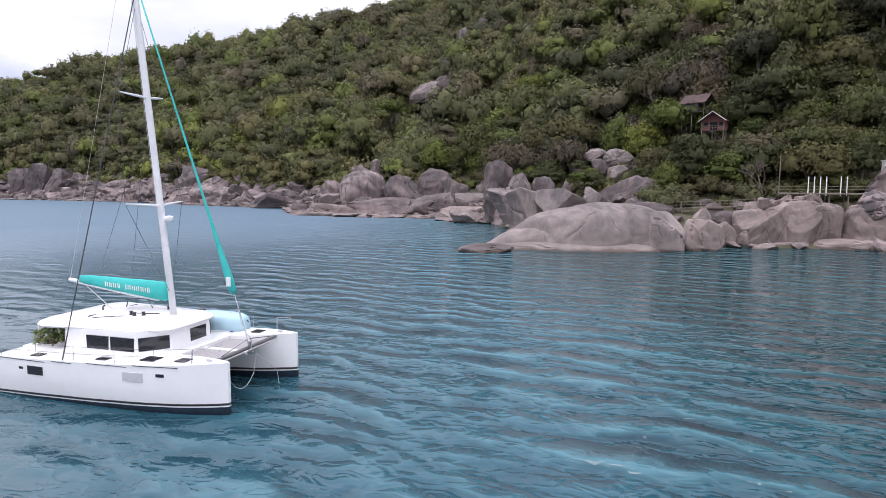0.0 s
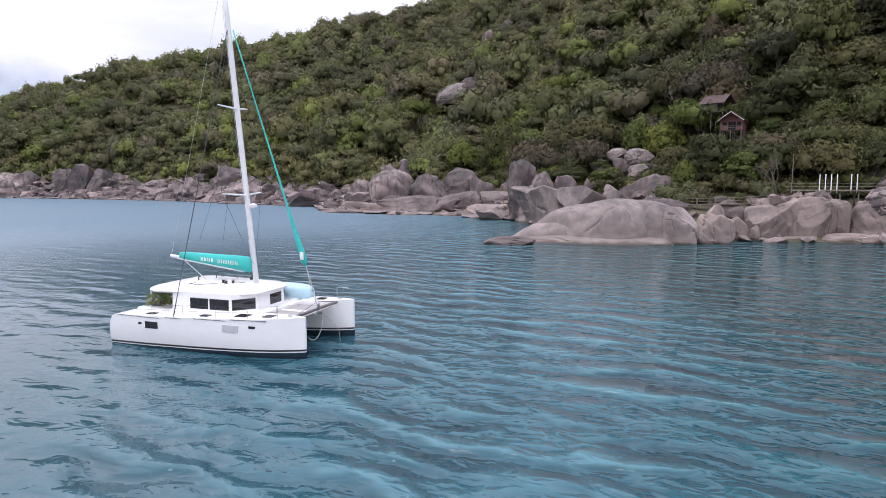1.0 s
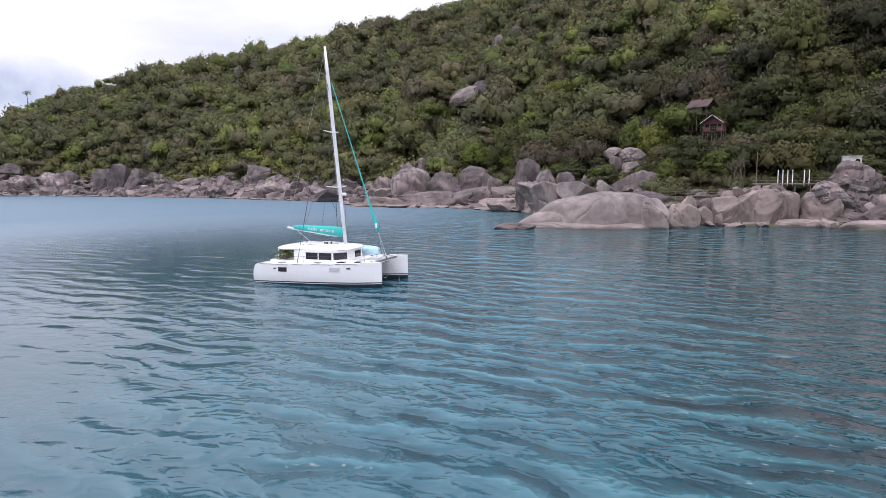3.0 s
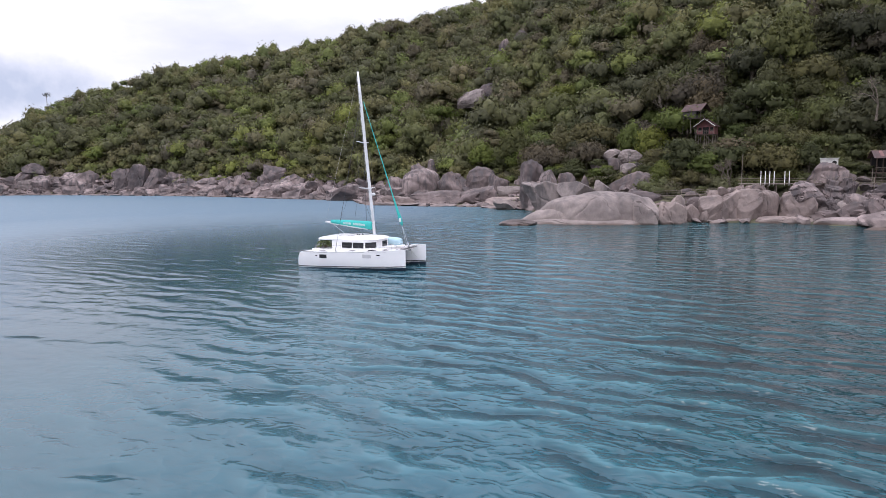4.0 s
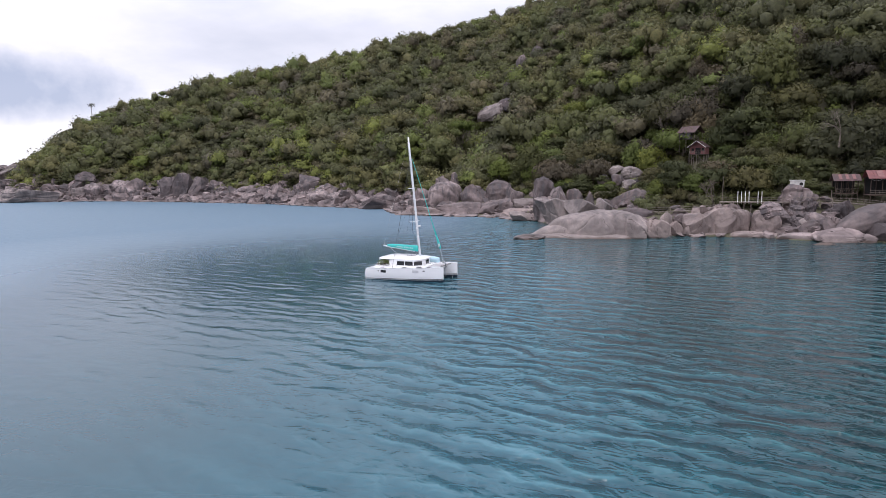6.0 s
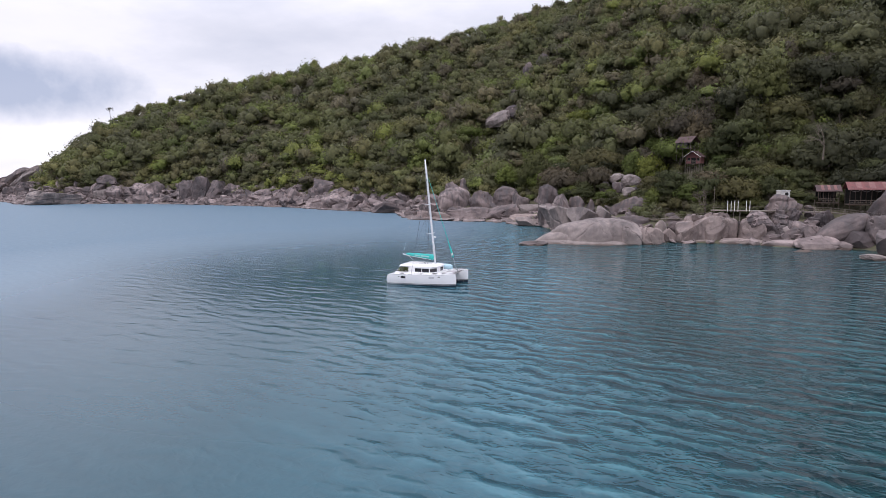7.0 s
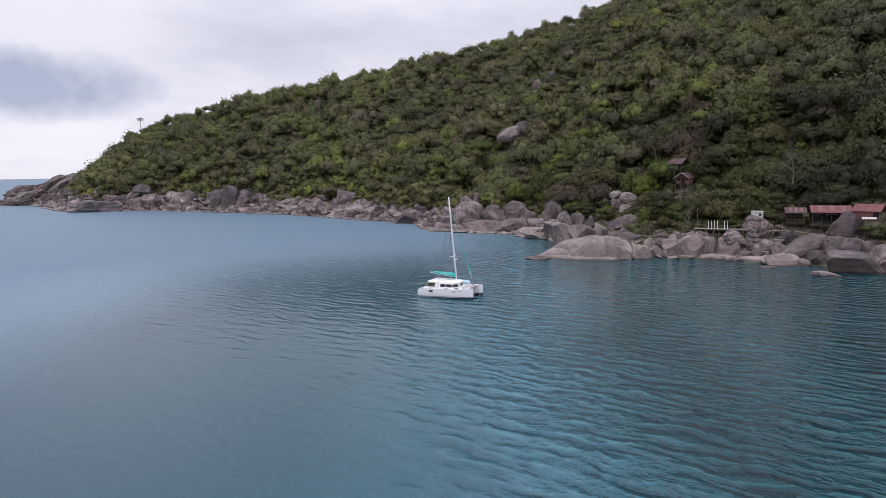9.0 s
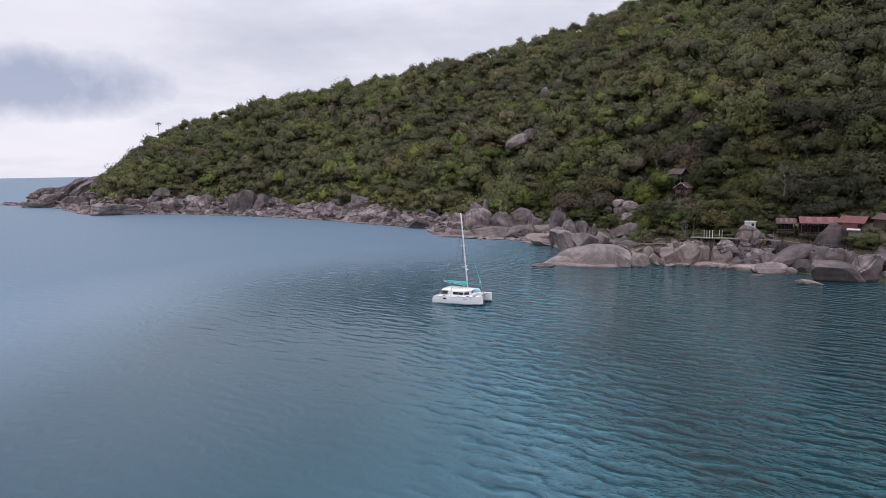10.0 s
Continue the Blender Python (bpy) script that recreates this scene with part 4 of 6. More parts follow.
def make_catamaran():
    boat = thing("catamaran", "white cruising catamaran at anchor with teal sail covers", "sailing catamaran")
    for side in (-1, 1):
        flip = Matrix.Translation((0, 2.54 * side, 0)) @ Matrix.Diagonal((1, -side, 1, 1))

        def put(ob):
            ob.matrix_basis = flip if ob.parent == boat else Matrix.Identity(4)
            return ob

        hull = put(part("hull", hull_shell(lambda x: [boot(x) - 0.06] + [boot(x) - 0.06 + (sheer(x) - boot(x) + 0.06) * k / 6 for k in range(1, 6)] + [sheer(x) - 0.03, sheer(x)]), M_GEL, boat, "glossy white hull", True))
        hull.data.set_sharp_from_angle(angle=radians(35))
        put(part("antifouling", hull_shell(lambda x: [-0.5, -0.3, 0.0, boot(x) - 0.06], 0.002), M_ANTIFOUL, hull, "dark underwater paint", True))
        put(part("boot_stripe", hull_shell(lambda x: [boot(x), boot(x) + 0.045, boot(x) + 0.09], 0.008), M_BLACK, hull, "black waterline stripe", True))
        put(part("hull_window", on_hull(-3.05, -2.22, 1.06, 1.42), M_GLASS, hull, "dark tinted pane"))
        put(part("hull_window", on_hull(1.80, 2.70, 1.23, 1.58), M_SHADE, hull, "pane with a silver sunshade"))
        put(part("porthole", on_hull(3.28, 3.62, 1.47, 1.59), M_GLASS, hull))
        put(part("porthole", on_hull(-3.52, -3.30, 1.24, 1.34), M_GLASS, hull))
        for x0, x1 in ((-5.0, -2.1), (-1.7, -0.7), (0.1, 2.0), (2.3, 4.2)):
            put(part("rubbing_strake", on_hull(x0, x1, sheer((x0 + x1) / 2) - 0.065, sheer((x0 + x1) / 2) - 0.045, 0.02), M_BLACK, hull))
        for x0, x1, y0, y1 in ((0.1, 0.6, -0.55, -0.15), (2.1, 2.75, -0.35, 0.25), (3.7, 4.2, -0.28, 0.22), (-3.3, -2.8, -0.6, -0.2)):
            z = sheer((x0 + x1) / 2)
            put(part("deck_hatch", box(bmesh.new(), x0, x1, y0, y1, z - 0.01, z + 0.045, 0.015), M_GLASS, hull, "smoked acrylic hatch"))
        steps = bmesh.new()
        for k in range(3):
            box(steps, -5.66 + k * 0.14, -5.2, -0.5, 0.5, 0.5 + 0.33 * k, 0.64 + 0.33 * k, 0.02)
        put(part("transom_steps", steps, M_DECK, hull))
        # guard rail
        for x in (-4.6, -2.6, -0.6, 1.4, 3.2, 4.7):
            put(part("stanchion", tube(bmesh.new(), [(x, -hull_half(x) + 0.06, sheer(x)), (x, -hull_half(x) + 0.06, sheer(x) + 0.62)], 0.009, 6), M_STEEL, hull))
        for h in (0.32, 0.6):
            put(part("lifeline", tube(bmesh.new(), [(x, -hull_half(x) + 0.06, sheer(x) + h) for x in (-4.6, -2.6, -0.6, 1.4, 3.2, 4.7)], 0.006, 5), M_WIRE, hull))
        rail = tube(bmesh.new(), [(4.7, -0.42, sheer(4.7)), (4.7, -0.42, 2.6), (5.5, -0.2, 2.68), (5.72, 0.0, 2.68), (5.5, 0.22, 2.66), (5.3, 0.28, 2.02)], 0.014, 6)
        put(part("bow_rail", rail, M_STEEL, hull))
        put(part("cleat", box(bmesh.new(), 5.0, 5.25, -0.03, 0.03, 2.02, 2.10, 0.01), M_STEEL, hull))

    # bridge deck, saloon and roof
    part("bridge_deck", box(bmesh.new(), -4.9, 2.7, -1.95, 1.95, 0.72, 1.74, 0.08), M_GEL, boat)
    part("foredeck", prism(bmesh.new(), [(-2.4, -2.75), (1.9, -2.75), (3.0, -1.7), (3.0, 1.7), (1.9, 2.75), (-2.4, 2.75)], 1.70, 1.90), M_DECK, boat)
    foot = [(-2.3, -2.32), (1.42, -2.32), (2.32, -1.25), (2.32, 1.25), (1.42, 2.32), (-2.3, 2.32)]
    cabin = part("saloon", loft(bmesh.new(), [[(x, y, 1.85) for x, y in foot], [(x * 0.985, y * 0.975, 2.86) for x, y in foot]]), M_GEL, boat)
    z0, z1 = 2.02, 2.58
    for a, b, lab in (((-1.10, -2.31), (0.02, -2.31), ""), ((0.14, -2.31), (1.32, -2.31), ""), ((1.47, -2.23), (2.25, -1.32), ""), ((2.30, -0.1), (2.30, 0.95), ""),
                      ((2.25, 1.32), (1.47, 2.23), ""), ((1.32, 2.31), (0.14, 2.31), ""), ((0.02, 2.31), (-1.10, 2.31), "")):
        part("saloon_window", pane(a, b, z0, z1, 0.02), M_GLASS, cabin, "dark tinted wrap-round pane")
    part("saloon_door", box(bmesh.new(), -2.36, -2.28, -2.1, 2.1, 1.80, 2.70, 0.01), M_VOID, cabin, "near-black panel for the shade in the saloon doorway")
    for y in (-2.15, 2.15):
        part("roof_post", tube(bmesh.new(), [(-3.9, y, 1.7), (-3.85, y, 2.85)], 0.045, 8), M_GEL, boat)
        part("cockpit_coaming", box(bmesh.new(), -4.6, -2.3, y - 0.25, y + 0.25, 1.6, 1.88, 0.06), M_GEL, boat)
    part("cockpit_seat", box(bmesh.new(), -4.7, -4.1, -1.7, 1.7, 1.72, 2.1, 0.06), M_BEAM, boat, "dark grey cushioned cockpit bench")
    bm = bmesh.new()
    rings = []
    for dz, ins in ((2.74, 0.16), (2.78, 0.03), (2.85, 0.0), (2.93, 0.06), (3.02, 0.28), (3.09, 0.75), (3.14, 1.5)):
        rings.append([(x, y, dz) for x, y in round_outline(-4.15 + ins, 2.52 - ins, 2.5 - ins, 1.95 - ins, 0.95 - ins * 0.45)])
    roof = part("roof", loft(bm, rings), M_GEL, boat, "white rounded hardtop", True)
    roof.data.set_sharp_from_angle(angle=radians(50))
    part("roof_step", loft(bmesh.new(), [[(x, y, z) for x, y in round_outline(-1.6 + i, 1.3 - i, 1.35 - i, 1.1 - i, 0.4)] for z, i in ((3.03, 0), (3.14, 0.04), (3.18, 0.14))]), M_GEL, roof, "", True)
    for x0, y0, s in ((-0.2, -1.75, 0.5), (0.35, -1.75, 0.5)):
        part("roof_hatch", box(bmesh.new(), x0, x0 + s, y0, y0 + 0.42, 3.0, 3.075, 0.02), M_DECK, roof)
    part("traveller_track", box(bmesh.new(), -1.95, -1.85, -1.4, 1.4, 3.08, 3.14, 0.01), M_BLACK, roof)
    for x, y in ((0.45, -0.75), (0.15, -0.95), (-0.15, -0.8), (0.55, 0.7)):
        part("winch", tube(bmesh.new(), [(x, y, 3.1), (x, y, 3.2), (x, y, 3.24), (x, y, 3.34)], [0.10, 0.09, 0.06, 0.085], 12), M_BLACK, roof, "black sheet winch")
    for x0, x1, y0, y1 in ((-1.9, 0.9, -0.9, -0.35), (-2.0, 0.9, -0.7, -0.28), (-1.6, -0.2, -1.5, -1.15)):
        part("running_line", tube(bmesh.new(), [(x0, y0, 3.1), ((x0 + x1) / 2, (y0 + y1) / 2, 3.16), (x1, y1, 3.2)], 0.016, 6), M_BLACK, roof)
    part("instrument_arch", tube(bmesh.new(), [(-1.9, 0.75, 3.08), (-1.75, 0.75, 3.5), (-0.7, 0.75, 3.62), (-0.35, 0.75, 3.12)], 0.03, 6), M_WIRE, roof)
    part("horn", tube(bmesh.new(), [(-2.3, -0.2, 3.08), (-2.3, -0.2, 3.3), (-2.2, -0.2, 3.35)], [0.04, 0.03, 0.05], 8), M_BLACK, roof)

    # foredeck net, beams and anchor gear
    for y in (-1, 1):
        n = bmesh.new()
        box(n, 2.98, 5.08, min(0.16 * y, 1.78 * y), max(0.16 * y, 1.78 * y), 1.73, 1.755)
        part("trampoline", n, M_NET, boat, "grey foredeck net")
    part("longeron", box(bmesh.new(), 2.7, 5.12, -0.12, 0.12, 1.62, 1.80, 0.05), M_GEL, boat)
    part("crossbeam", tube(bmesh.new(), [(5.12, -2.5, 1.93), (5.12, 0, 1.93), (5.12, 2.5, 1.93)], 0.085, 10), M_BEAM, boat, "aluminium forebeam coloured dark grey for its shadow side")
    part("striker", tube(bmesh.new(), [(5.12, -2.0, 1.98), (5.14, 0, 2.32), (5.12, 2.0, 1.98)], 0.02, 6), M_STEEL, boat)
    part("furler_drum", tube(bmesh.new(), [(5.25, 0, 1.9), (5.2, 0, 2.2), (5.18, 0, 2.24), (5.1, 0, 2.5)], [0.05, 0.10, 0.10, 0.05], 10), M_STEEL, boat)
    part("anchor_roller", box(bmesh.new(), 5.1, 5.42, -0.07, 0.07, 1.70, 1.80, 0.02), M_STEEL, boat)
    rope = [(5.75, -2.35, 1.45)] + [(5.75 - 0.25 * u, -2.35 + 2.4 * u, 1.45 - 0.2 * u - 3.1 * u * (1 - u)) for u in (0.12, 0.25, 0.38, 0.5, 0.62, 0.75, 0.88)] + [(5.5, 0.05, 1.7)]
    part("mooring_bridle", tube(bmesh.new(), rope, 0.014, 6), M_ROPE, boat, "pale slack mooring rope")
    part("mooring_bridle", tube(bmesh.new(), [(5.5, 0.05, 1.7), (5.62, 0.9, 1.0), (5.7, 1.3, 0.6), (5.75, 1.35, -0.1)], 0.012, 6), M_ROPE, boat)

    # rig
    def mast_at(z):
        u = (z - 2.9) / 16.8
        return Vector((1.42 - 1.55 * u, 0, z))

    bm = bmesh.new()
    rings = []
    for z in (2.95, 6, 9, 12, 15, 17.5, 19.6):
        c, k = mast_at(z), 1.0 if z < 17 else 1.0 - 0.16 * (z - 17)
        rings.append([(c.x + 0.165 * k * math.cos(a), 0.105 * k * math.sin(a), z) for a in [j * math.tau / 14 for j in range(14)]])
    mast = part("mast", loft(bm, rings), M_ALU, boat, "white raked mast", True)
    part("mast_step", box(bmesh.new(), 1.1, 1.72, -0.25, 0.25, 3.02, 3.13, 0.03), M_GEL, mast)
    for z, w in ((12.5, 1.25), (7.9, 1.7)):
        c = mast_at(z)
        for y in (-1, 1):
            part("spreader", tube(bmesh.new(), [c, c + Vector((-0.15, w * y * 0.5, 0.06)), c + Vector((-0.28, w * y, 0.12))], [0.06, 0.05, 0.03], 8), M_ALU, mast)
    part("radar_dome", tube(bmesh.new(), [mast_at(7.2) + Vector((0.35, 0, 0)), mast_at(7.25) + Vector((0.35, 0, 0.02)), mast_at(7.4) + Vector((0.35, 0, 0)), mast_at(7.45) + Vector((0.35, 0, 0.02))], [0.14, 0.2, 0.2, 0.1], 12), M_ALU, mast)
    for x, y, h in ((-0.1, 0.05, 0.5), (0.15, -0.05, 0.28)):
        part("masthead_aerial", tube(bmesh.new(), [mast_at(19.6), mast_at(19.6) + Vector((x * 0.3, y, h * 0.3)), mast_at(19.6) + Vector((x, y, h))], 0.012, 5), M_WIRE, mast)
    hound = mast_at(16.6)
    for y in (-1, 1):
        part("shroud", tube(bmesh.new(), [hound + Vector((0, 0.1 * y, 0)), (-1.25, 3.42 * y, 1.75)], 0.024, 5), M_WIRE, mast, "dark shroud wire")
        part("shroud", tube(bmesh.new(), [mast_at(16.2) + Vector((0, 0.1 * y, 0)), mast_at(12.5) + Vector((-0.28, 1.25 * y, 0.12)), mast_at(7.9) + Vector((-0.28, 1.7 * y, 0.12)), mast_at(4.2) + Vector((0, 0.1 * y, 0))], 0.010, 5), M_WIRE, mast)
        part("shroud_turnbuckle", tube(bmesh.new(), [(-1.25, 3.42 * y, 1.72), (-1.18, 3.24 * y, 2.5)], [0.03, 0.022], 6), M_BLACK, mast)
    part("halyard", tube(bmesh.new(), [mast_at(19.2) + Vector((-0.2, 0, 0)), mast_at(11) + Vector((-0.32, 0.1, 0)), (0.95, 0.15, 4.5)], 0.009, 5), M_ROPE, mast)
    for sx, sy in ((-2.4, -0.2), (-1.0, 0.25)):
        part("lazy_line", tube(bmesh.new(), [mast_at(11.8) + Vector((-0.15, 0, 0)), (sx, sy, 4.75)], 0.008, 5), M_WIRE, mast)
    boom = part("boom", tube(bmesh.new(), [(1.12, 0, 3.88), (-4.35, 0, 4.42)], [0.10, 0.09], 10), M_ALU, boat, "white aluminium boom")
    rings = []
    for x, lo, hi, w in ((1.18, 3.80, 4.50, 0.10), (0.98, 3.70, 4.56, 0.26), (0.3, 3.78, 4.60, 0.27), (-0.8, 3.93, 4.62, 0.25), (-2.0, 4.08, 4.65, 0.22), (-3.0, 4.20, 4.67, 0.17), (-3.7, 4.29, 4.64, 0.10)):
        rings.append([(x, w * math.cos(a) * (1 - 0.25 * math.sin(a)), (lo + hi) / 2 + (hi - lo) / 2 * math.sin(a)) for a in [j * math.tau / 12 for j in range(12)]])
    cover = part("sail_cover", loft(bmesh.new(), rings), M_TEAL, boom, "teal canvas mainsail bag", True)
    rings = [[(x, w * math.cos(a), z + h * math.sin(a)) for a in [j * math.tau / 10 for j in range(10)]] for x, z, w, h in ((0.6, 3.76, 0.17, 0.07), (-0.8, 3.92, 0.17, 0.07), (-2.0, 4.07, 0.15, 0.06), (-3.9, 4.30, 0.09, 0.05))]
    part("rolled_sail", loft(bmesh.new(), rings), M_WHITECLOTH, boom, "white sailcloth under the bag", True)
    for side in (-1, 1):
        x = -2.0
        for k, w in enumerate((0.15, 0.13, 0.16, 0.13, 0.0, 0.17, 0.18, 0.16, 0.18, 0.17, 0.13)):
            xx = x + k * 0.235
            zc = 4.20 - 0.0675 * (xx + 2.0)
            yy = float(np.interp(xx, [-3.2, -2, -0.8, 0.3], [0.17, 0.22, 0.25, 0.27])) + 0.012
            for o, deep in ((-w / 2 + 0.025, 0.22), (w / 2 - 0.025, 0.19)) if w else ():
                part("lettering_bar", box(bmesh.new(), xx + o - 0.022, xx + o + 0.022, side * yy - 0.006, side * yy + 0.006, zc + 0.05, zc + 0.05 + deep, 0.0), M_WHITECLOTH, boom, "white lettering bar on the cover")
    part("topping_lift", tube(bmesh.new(), [mast_at(19.4), (-4.3, 0, 4.5)], 0.007, 5), M_ROPE, boom)
    part("mainsheet", tube(bmesh.new(), [(-3.6, 0, 4.32), (-1.9, 0.0, 3.12)], 0.02, 6), M_ROPE, boom)
    top, low = Vector((0.45, 0, 16.6)), Vector((5.12, 0, 2.4))
    pts = [top.lerp(low, u) for u in (0, 0.2, 0.45, 0.65, 0.75, 0.82, 0.86, 0.875, 1.0)]
    part("furled_genoa", tube(bmesh.new(), pts[:8], [0.03, 0.035, 0.045, 0.06, 0.11, 0.17, 0.16, 0.04], 10), M_TEAL, boat, "teal sun strip of the rolled headsail", True)
    part("forestay", tube(bmesh.new(), [top, low], 0.025, 6), M_STEEL, boat)
    part("headsail_clew", box(bmesh.new(), 4.28, 4.5, -0.19, -0.15, 4.55, 4.95, 0.02), M_WHITECLOTH, boat, "white clew patch")
    part("jib_sheet", tube(bmesh.new(), [(4.35, 0.15, 4.6), (4.6, 0.35, 2.9), (4.9, 0.4, 2.0)], 0.013, 5), M_ROPE, boat)
    return boat


def make_greenery():
    """Leafy fronds kept in the cockpit, under the roof's edge."""
    rng = np.random.default_rng(4)
    plant = thing("potted_plant", "bushy green potted plant standing in the cockpit", "plant", pose(-3.1, -2.15, 2.0))
    part("pot", tube(bmesh.new(), [(0, 0, 0), (0, 0, 0.04), (0, 0, 0.22)], [0.13, 0.14, 0.19], 12), M_DARKWOOD, plant, "dark brown pot")
    V, T = [], []
    for k in range(420):
        a, r = rng.uniform(0, math.tau), rng.uniform(0.05, 0.75)
        c = np.array([math.cos(a) * r * 1.3, math.sin(a) * r * 0.6, 0.2 + rng.uniform(0, 0.6) - 0.3 * r])
        d = np.array([math.cos(a), math.sin(a), rng.uniform(-0.6, 0.7)]) * rng.uniform(0.10, 0.2)
        w = np.cross(d, rng.standard_normal(3))
        w *= 0.04 / np.linalg.norm(w)
        n = len(V)
        V += [c - d * 0.5, c + w, c + d, c - w]
        T += [(n, n + 1, n + 2), (n, n + 2, n + 3)]
    ob = new("foliage", fast_mesh("foliage", np.array(V), np.array(T), M_PLANT, False))
    ob.parent = plant


make_catamaran()
make_greenery()


# ---- large rocks of the shore ----
def crag(x, y, z0, z1, w, seed, deep=0.8, turn=0.0, tilt=(0, 0), **more):
    """A boulder by its span: middle x, y, foot and top heights and width."""
    h = (z1 - z0) * 1.2
    return rock(x, y, z1 - h / 2, w * 1.04, w * deep, h, seed, turn, tilt, **more)


FAR_BLOCKS = []


def cluster(x, y, w, deep, top, n, seed, label="jumbled angular granite block on the shore", lean=0):
    """Angular blocks heaped over a stretch of shore w long, rising inland to the height top; those of the far shore are joined later."""
    rng = random.Random(seed)
    for k in range(n):
        u, v = rng.uniform(-0.5, 0.5), rng.random()
        s = w / math.sqrt(n) * rng.uniform(0.75, 1.5)
        xx, yy = x + u * w, y + v * deep
        z = v * top * 0.62 + rng.uniform(-0.1, 0.15) * top
        size = (s * rng.uniform(0.9, 1.5), s * 0.9, s * rng.uniform(0.55, 0.95))
        turn, tilt = rng.uniform(-40, 40), (rng.uniform(-20, 20), lean + rng.uniform(-22, 22))
        shape = dict(cuts=14, keep=0.36, sharp=60, ledges=0.08)
        if x > -70:
            rock(xx, yy, z, *size, seed * 10 + k, turn, tilt, label, rng.choice((M_ROCK, M_ROCK, M_ROCK_PALE, M_ROCK_DARK)), 4, "boulder", **shape)
        else:
            p, t = rock_shape(seed * 10 + k, 4, **shape)
            FAR_BLOCKS.append(((p * np.array(size) / 2) @ np.array(pose(0, 0, 0, *tilt, turn).to_3x3()).T + np.array([xx, yy, z]), t))


def join_far_blocks():
    V, T, n = [], [], 0
    for p, t in FAR_BLOCKS:
        V.append(p)
        T.append(t + n)
        n += len(p)
    ob = new("rock_heap", fast_mesh("rock_heap", np.concatenate(V), np.concatenate(T), M_ROCK))
    ob.data.set_sharp_from_angle(angle=radians(24))
    tagged(ob, "jumbled angular granite blocks along the far shore", "rocks", kind="stuff")


WHALE = dict(label="huge whale-backed pale granite rock rising from the sea", mat=M_ROCK_PALE)
SLAB = dict(label="broad tilted slab of pale granite on the shore", category="rock slab")
CLIFF = dict(label="steep pink granite cliff block with upright joints", category="rock cliff", mat=M_ROCK_PINK)
LEDGE = dict(label="low wave-washed granite ledge at the sea's edge", category="rock ledge", mat=M_ROCK_PINK)
# the point
HUMP = dict(sub=6, cuts=4, rough=0.05, square=2.7, cracks=3, crack_depth=0.025, keep=0.84, ledges=0.01)
rock(11.8, 66.2, 0.2, 17.4, 13, 10.4, 1, 5, (0, -8), **HUMP, **WHALE)
rock(6.2, 64.6, -0.4, 13.0, 9.0, 6.6, 243, 7, (0, -16), **HUMP, label="low sloping nose of the pale whale-backed rock", mat=M_ROCK_PALE)
rock(16.6, 68.6, 0.4, 16.6, 14, 11.0, 162, 8, (0, 2), **HUMP, label="higher hump of the pale whale-backed rock", mat=M_ROCK_PALE)
rock(12.0, 64.0, -0.35, 25.4, 10.5, 3.4, 31, 5, sub=5, cuts=4, rough=0.05, keep=0.85, cracks=2, crack_depth=0.04, ledges=0.02, label="washed pale lip round the whale-backed rock", category="rock ledge", mat=M_ROCK_PALE)
rock(22.6, 66.4, 1.2, 5.4, 9, 7.4, 32, 20, sub=5, cuts=4, rough=0.04, keep=0.82, cracks=2, crack_depth=0.07, ledges=0.01, square=3.0, label="split end of the pale whale-backed rock", mat=M_ROCK_PALE)
rock(2.0, 55.6, 0.1, 7.2, 3.4, 2.0, 2, 20, cuts=7, keep=0.6, mat=M_ROCK_DARK, label="low dark rock awash beside the whale-backed rock", category="boulder")
KEEN = dict(sub=6, cuts=18, keep=0.36, sharp=150, rough=0.03, square=4.5, cracks=2, crack_depth=0.05, ledges=0.03, mat=M_ROCK_PALE)
crag(2.6, 88, 1.0, 8.6, 10.5, 33, 0.7, 20, (0, -26), **KEEN, **SLAB)
crag(8.2, 86, 1.0, 8.4, 9.0, 34, 0.8, 30, (0, -16), **KEEN, **SLAB)
crag(12.8, 87, 1.5, 7.6, 5.0, 256, 0.9, 60, (0, 14), **KEEN, **SLAB)
crag(-2.8, 96, 1.0, 9.4, 6.4, 257, 0.9, 10, (0, -34), **KEEN, **SLAB)
crag(-9.1, 112, 4.0, 13.2, 6.8, 35, 0.9, 10, (0, 10), sub=5, cuts=8, keep=0.6, label="tall split granite boulder standing on end")
crag(-7.2, 106, 1.0, 7.4, 6.8, 36, 0.9, 40, (0, -6), sub=5, cuts=6, keep=0.7, mat=M_ROCK_DARK)
crag(-14.6, 108.5, -0.6, 3.2, 8.4, 106, 0.9, 40, (0, -6), mat=M_ROCK_PALE)
crag(-2.0, 104, 2.0, 10.2, 5.0, 37, 1.0, 20, (0, -22), sub=5, cuts=14, keep=0.4, sharp=70, rough=0.06)
crag(1.6, 107, 3.0, 9.6, 4.4, 43, 1.0, 70, (0, 12), cuts=12, keep=0.4, sharp=60)
crag(5.2, 108, 3.0, 9.0, 3.6, 42, 1.0, 10)
rock(18.6, 101, 6.4, 15.0, 7, 6.0, 38, 20, (0, -22), sub=5, square=3.2, cuts=10, keep=0.55, sharp=60, rough=0.07, **SLAB)
UPPER = dict(cuts=6, keep=0.68, sharp=40, sub=5, rough=0.07)
crag(14.6, 131, 12.0, 15.9, 6.8, 39, 0.9, 20, (0, 12), mat=M_ROCK_PALE, **UPPER)
crag(9.0, 135.5, 13.6, 16.3, 5.4, 41, 0.9, 60, (0, -10), mat=M_ROCK_PALE, **UPPER)
crag(11.6, 130.5, 10.4, 13.6, 5.0, 252, 0.9, 10, (0, 14), **UPPER)
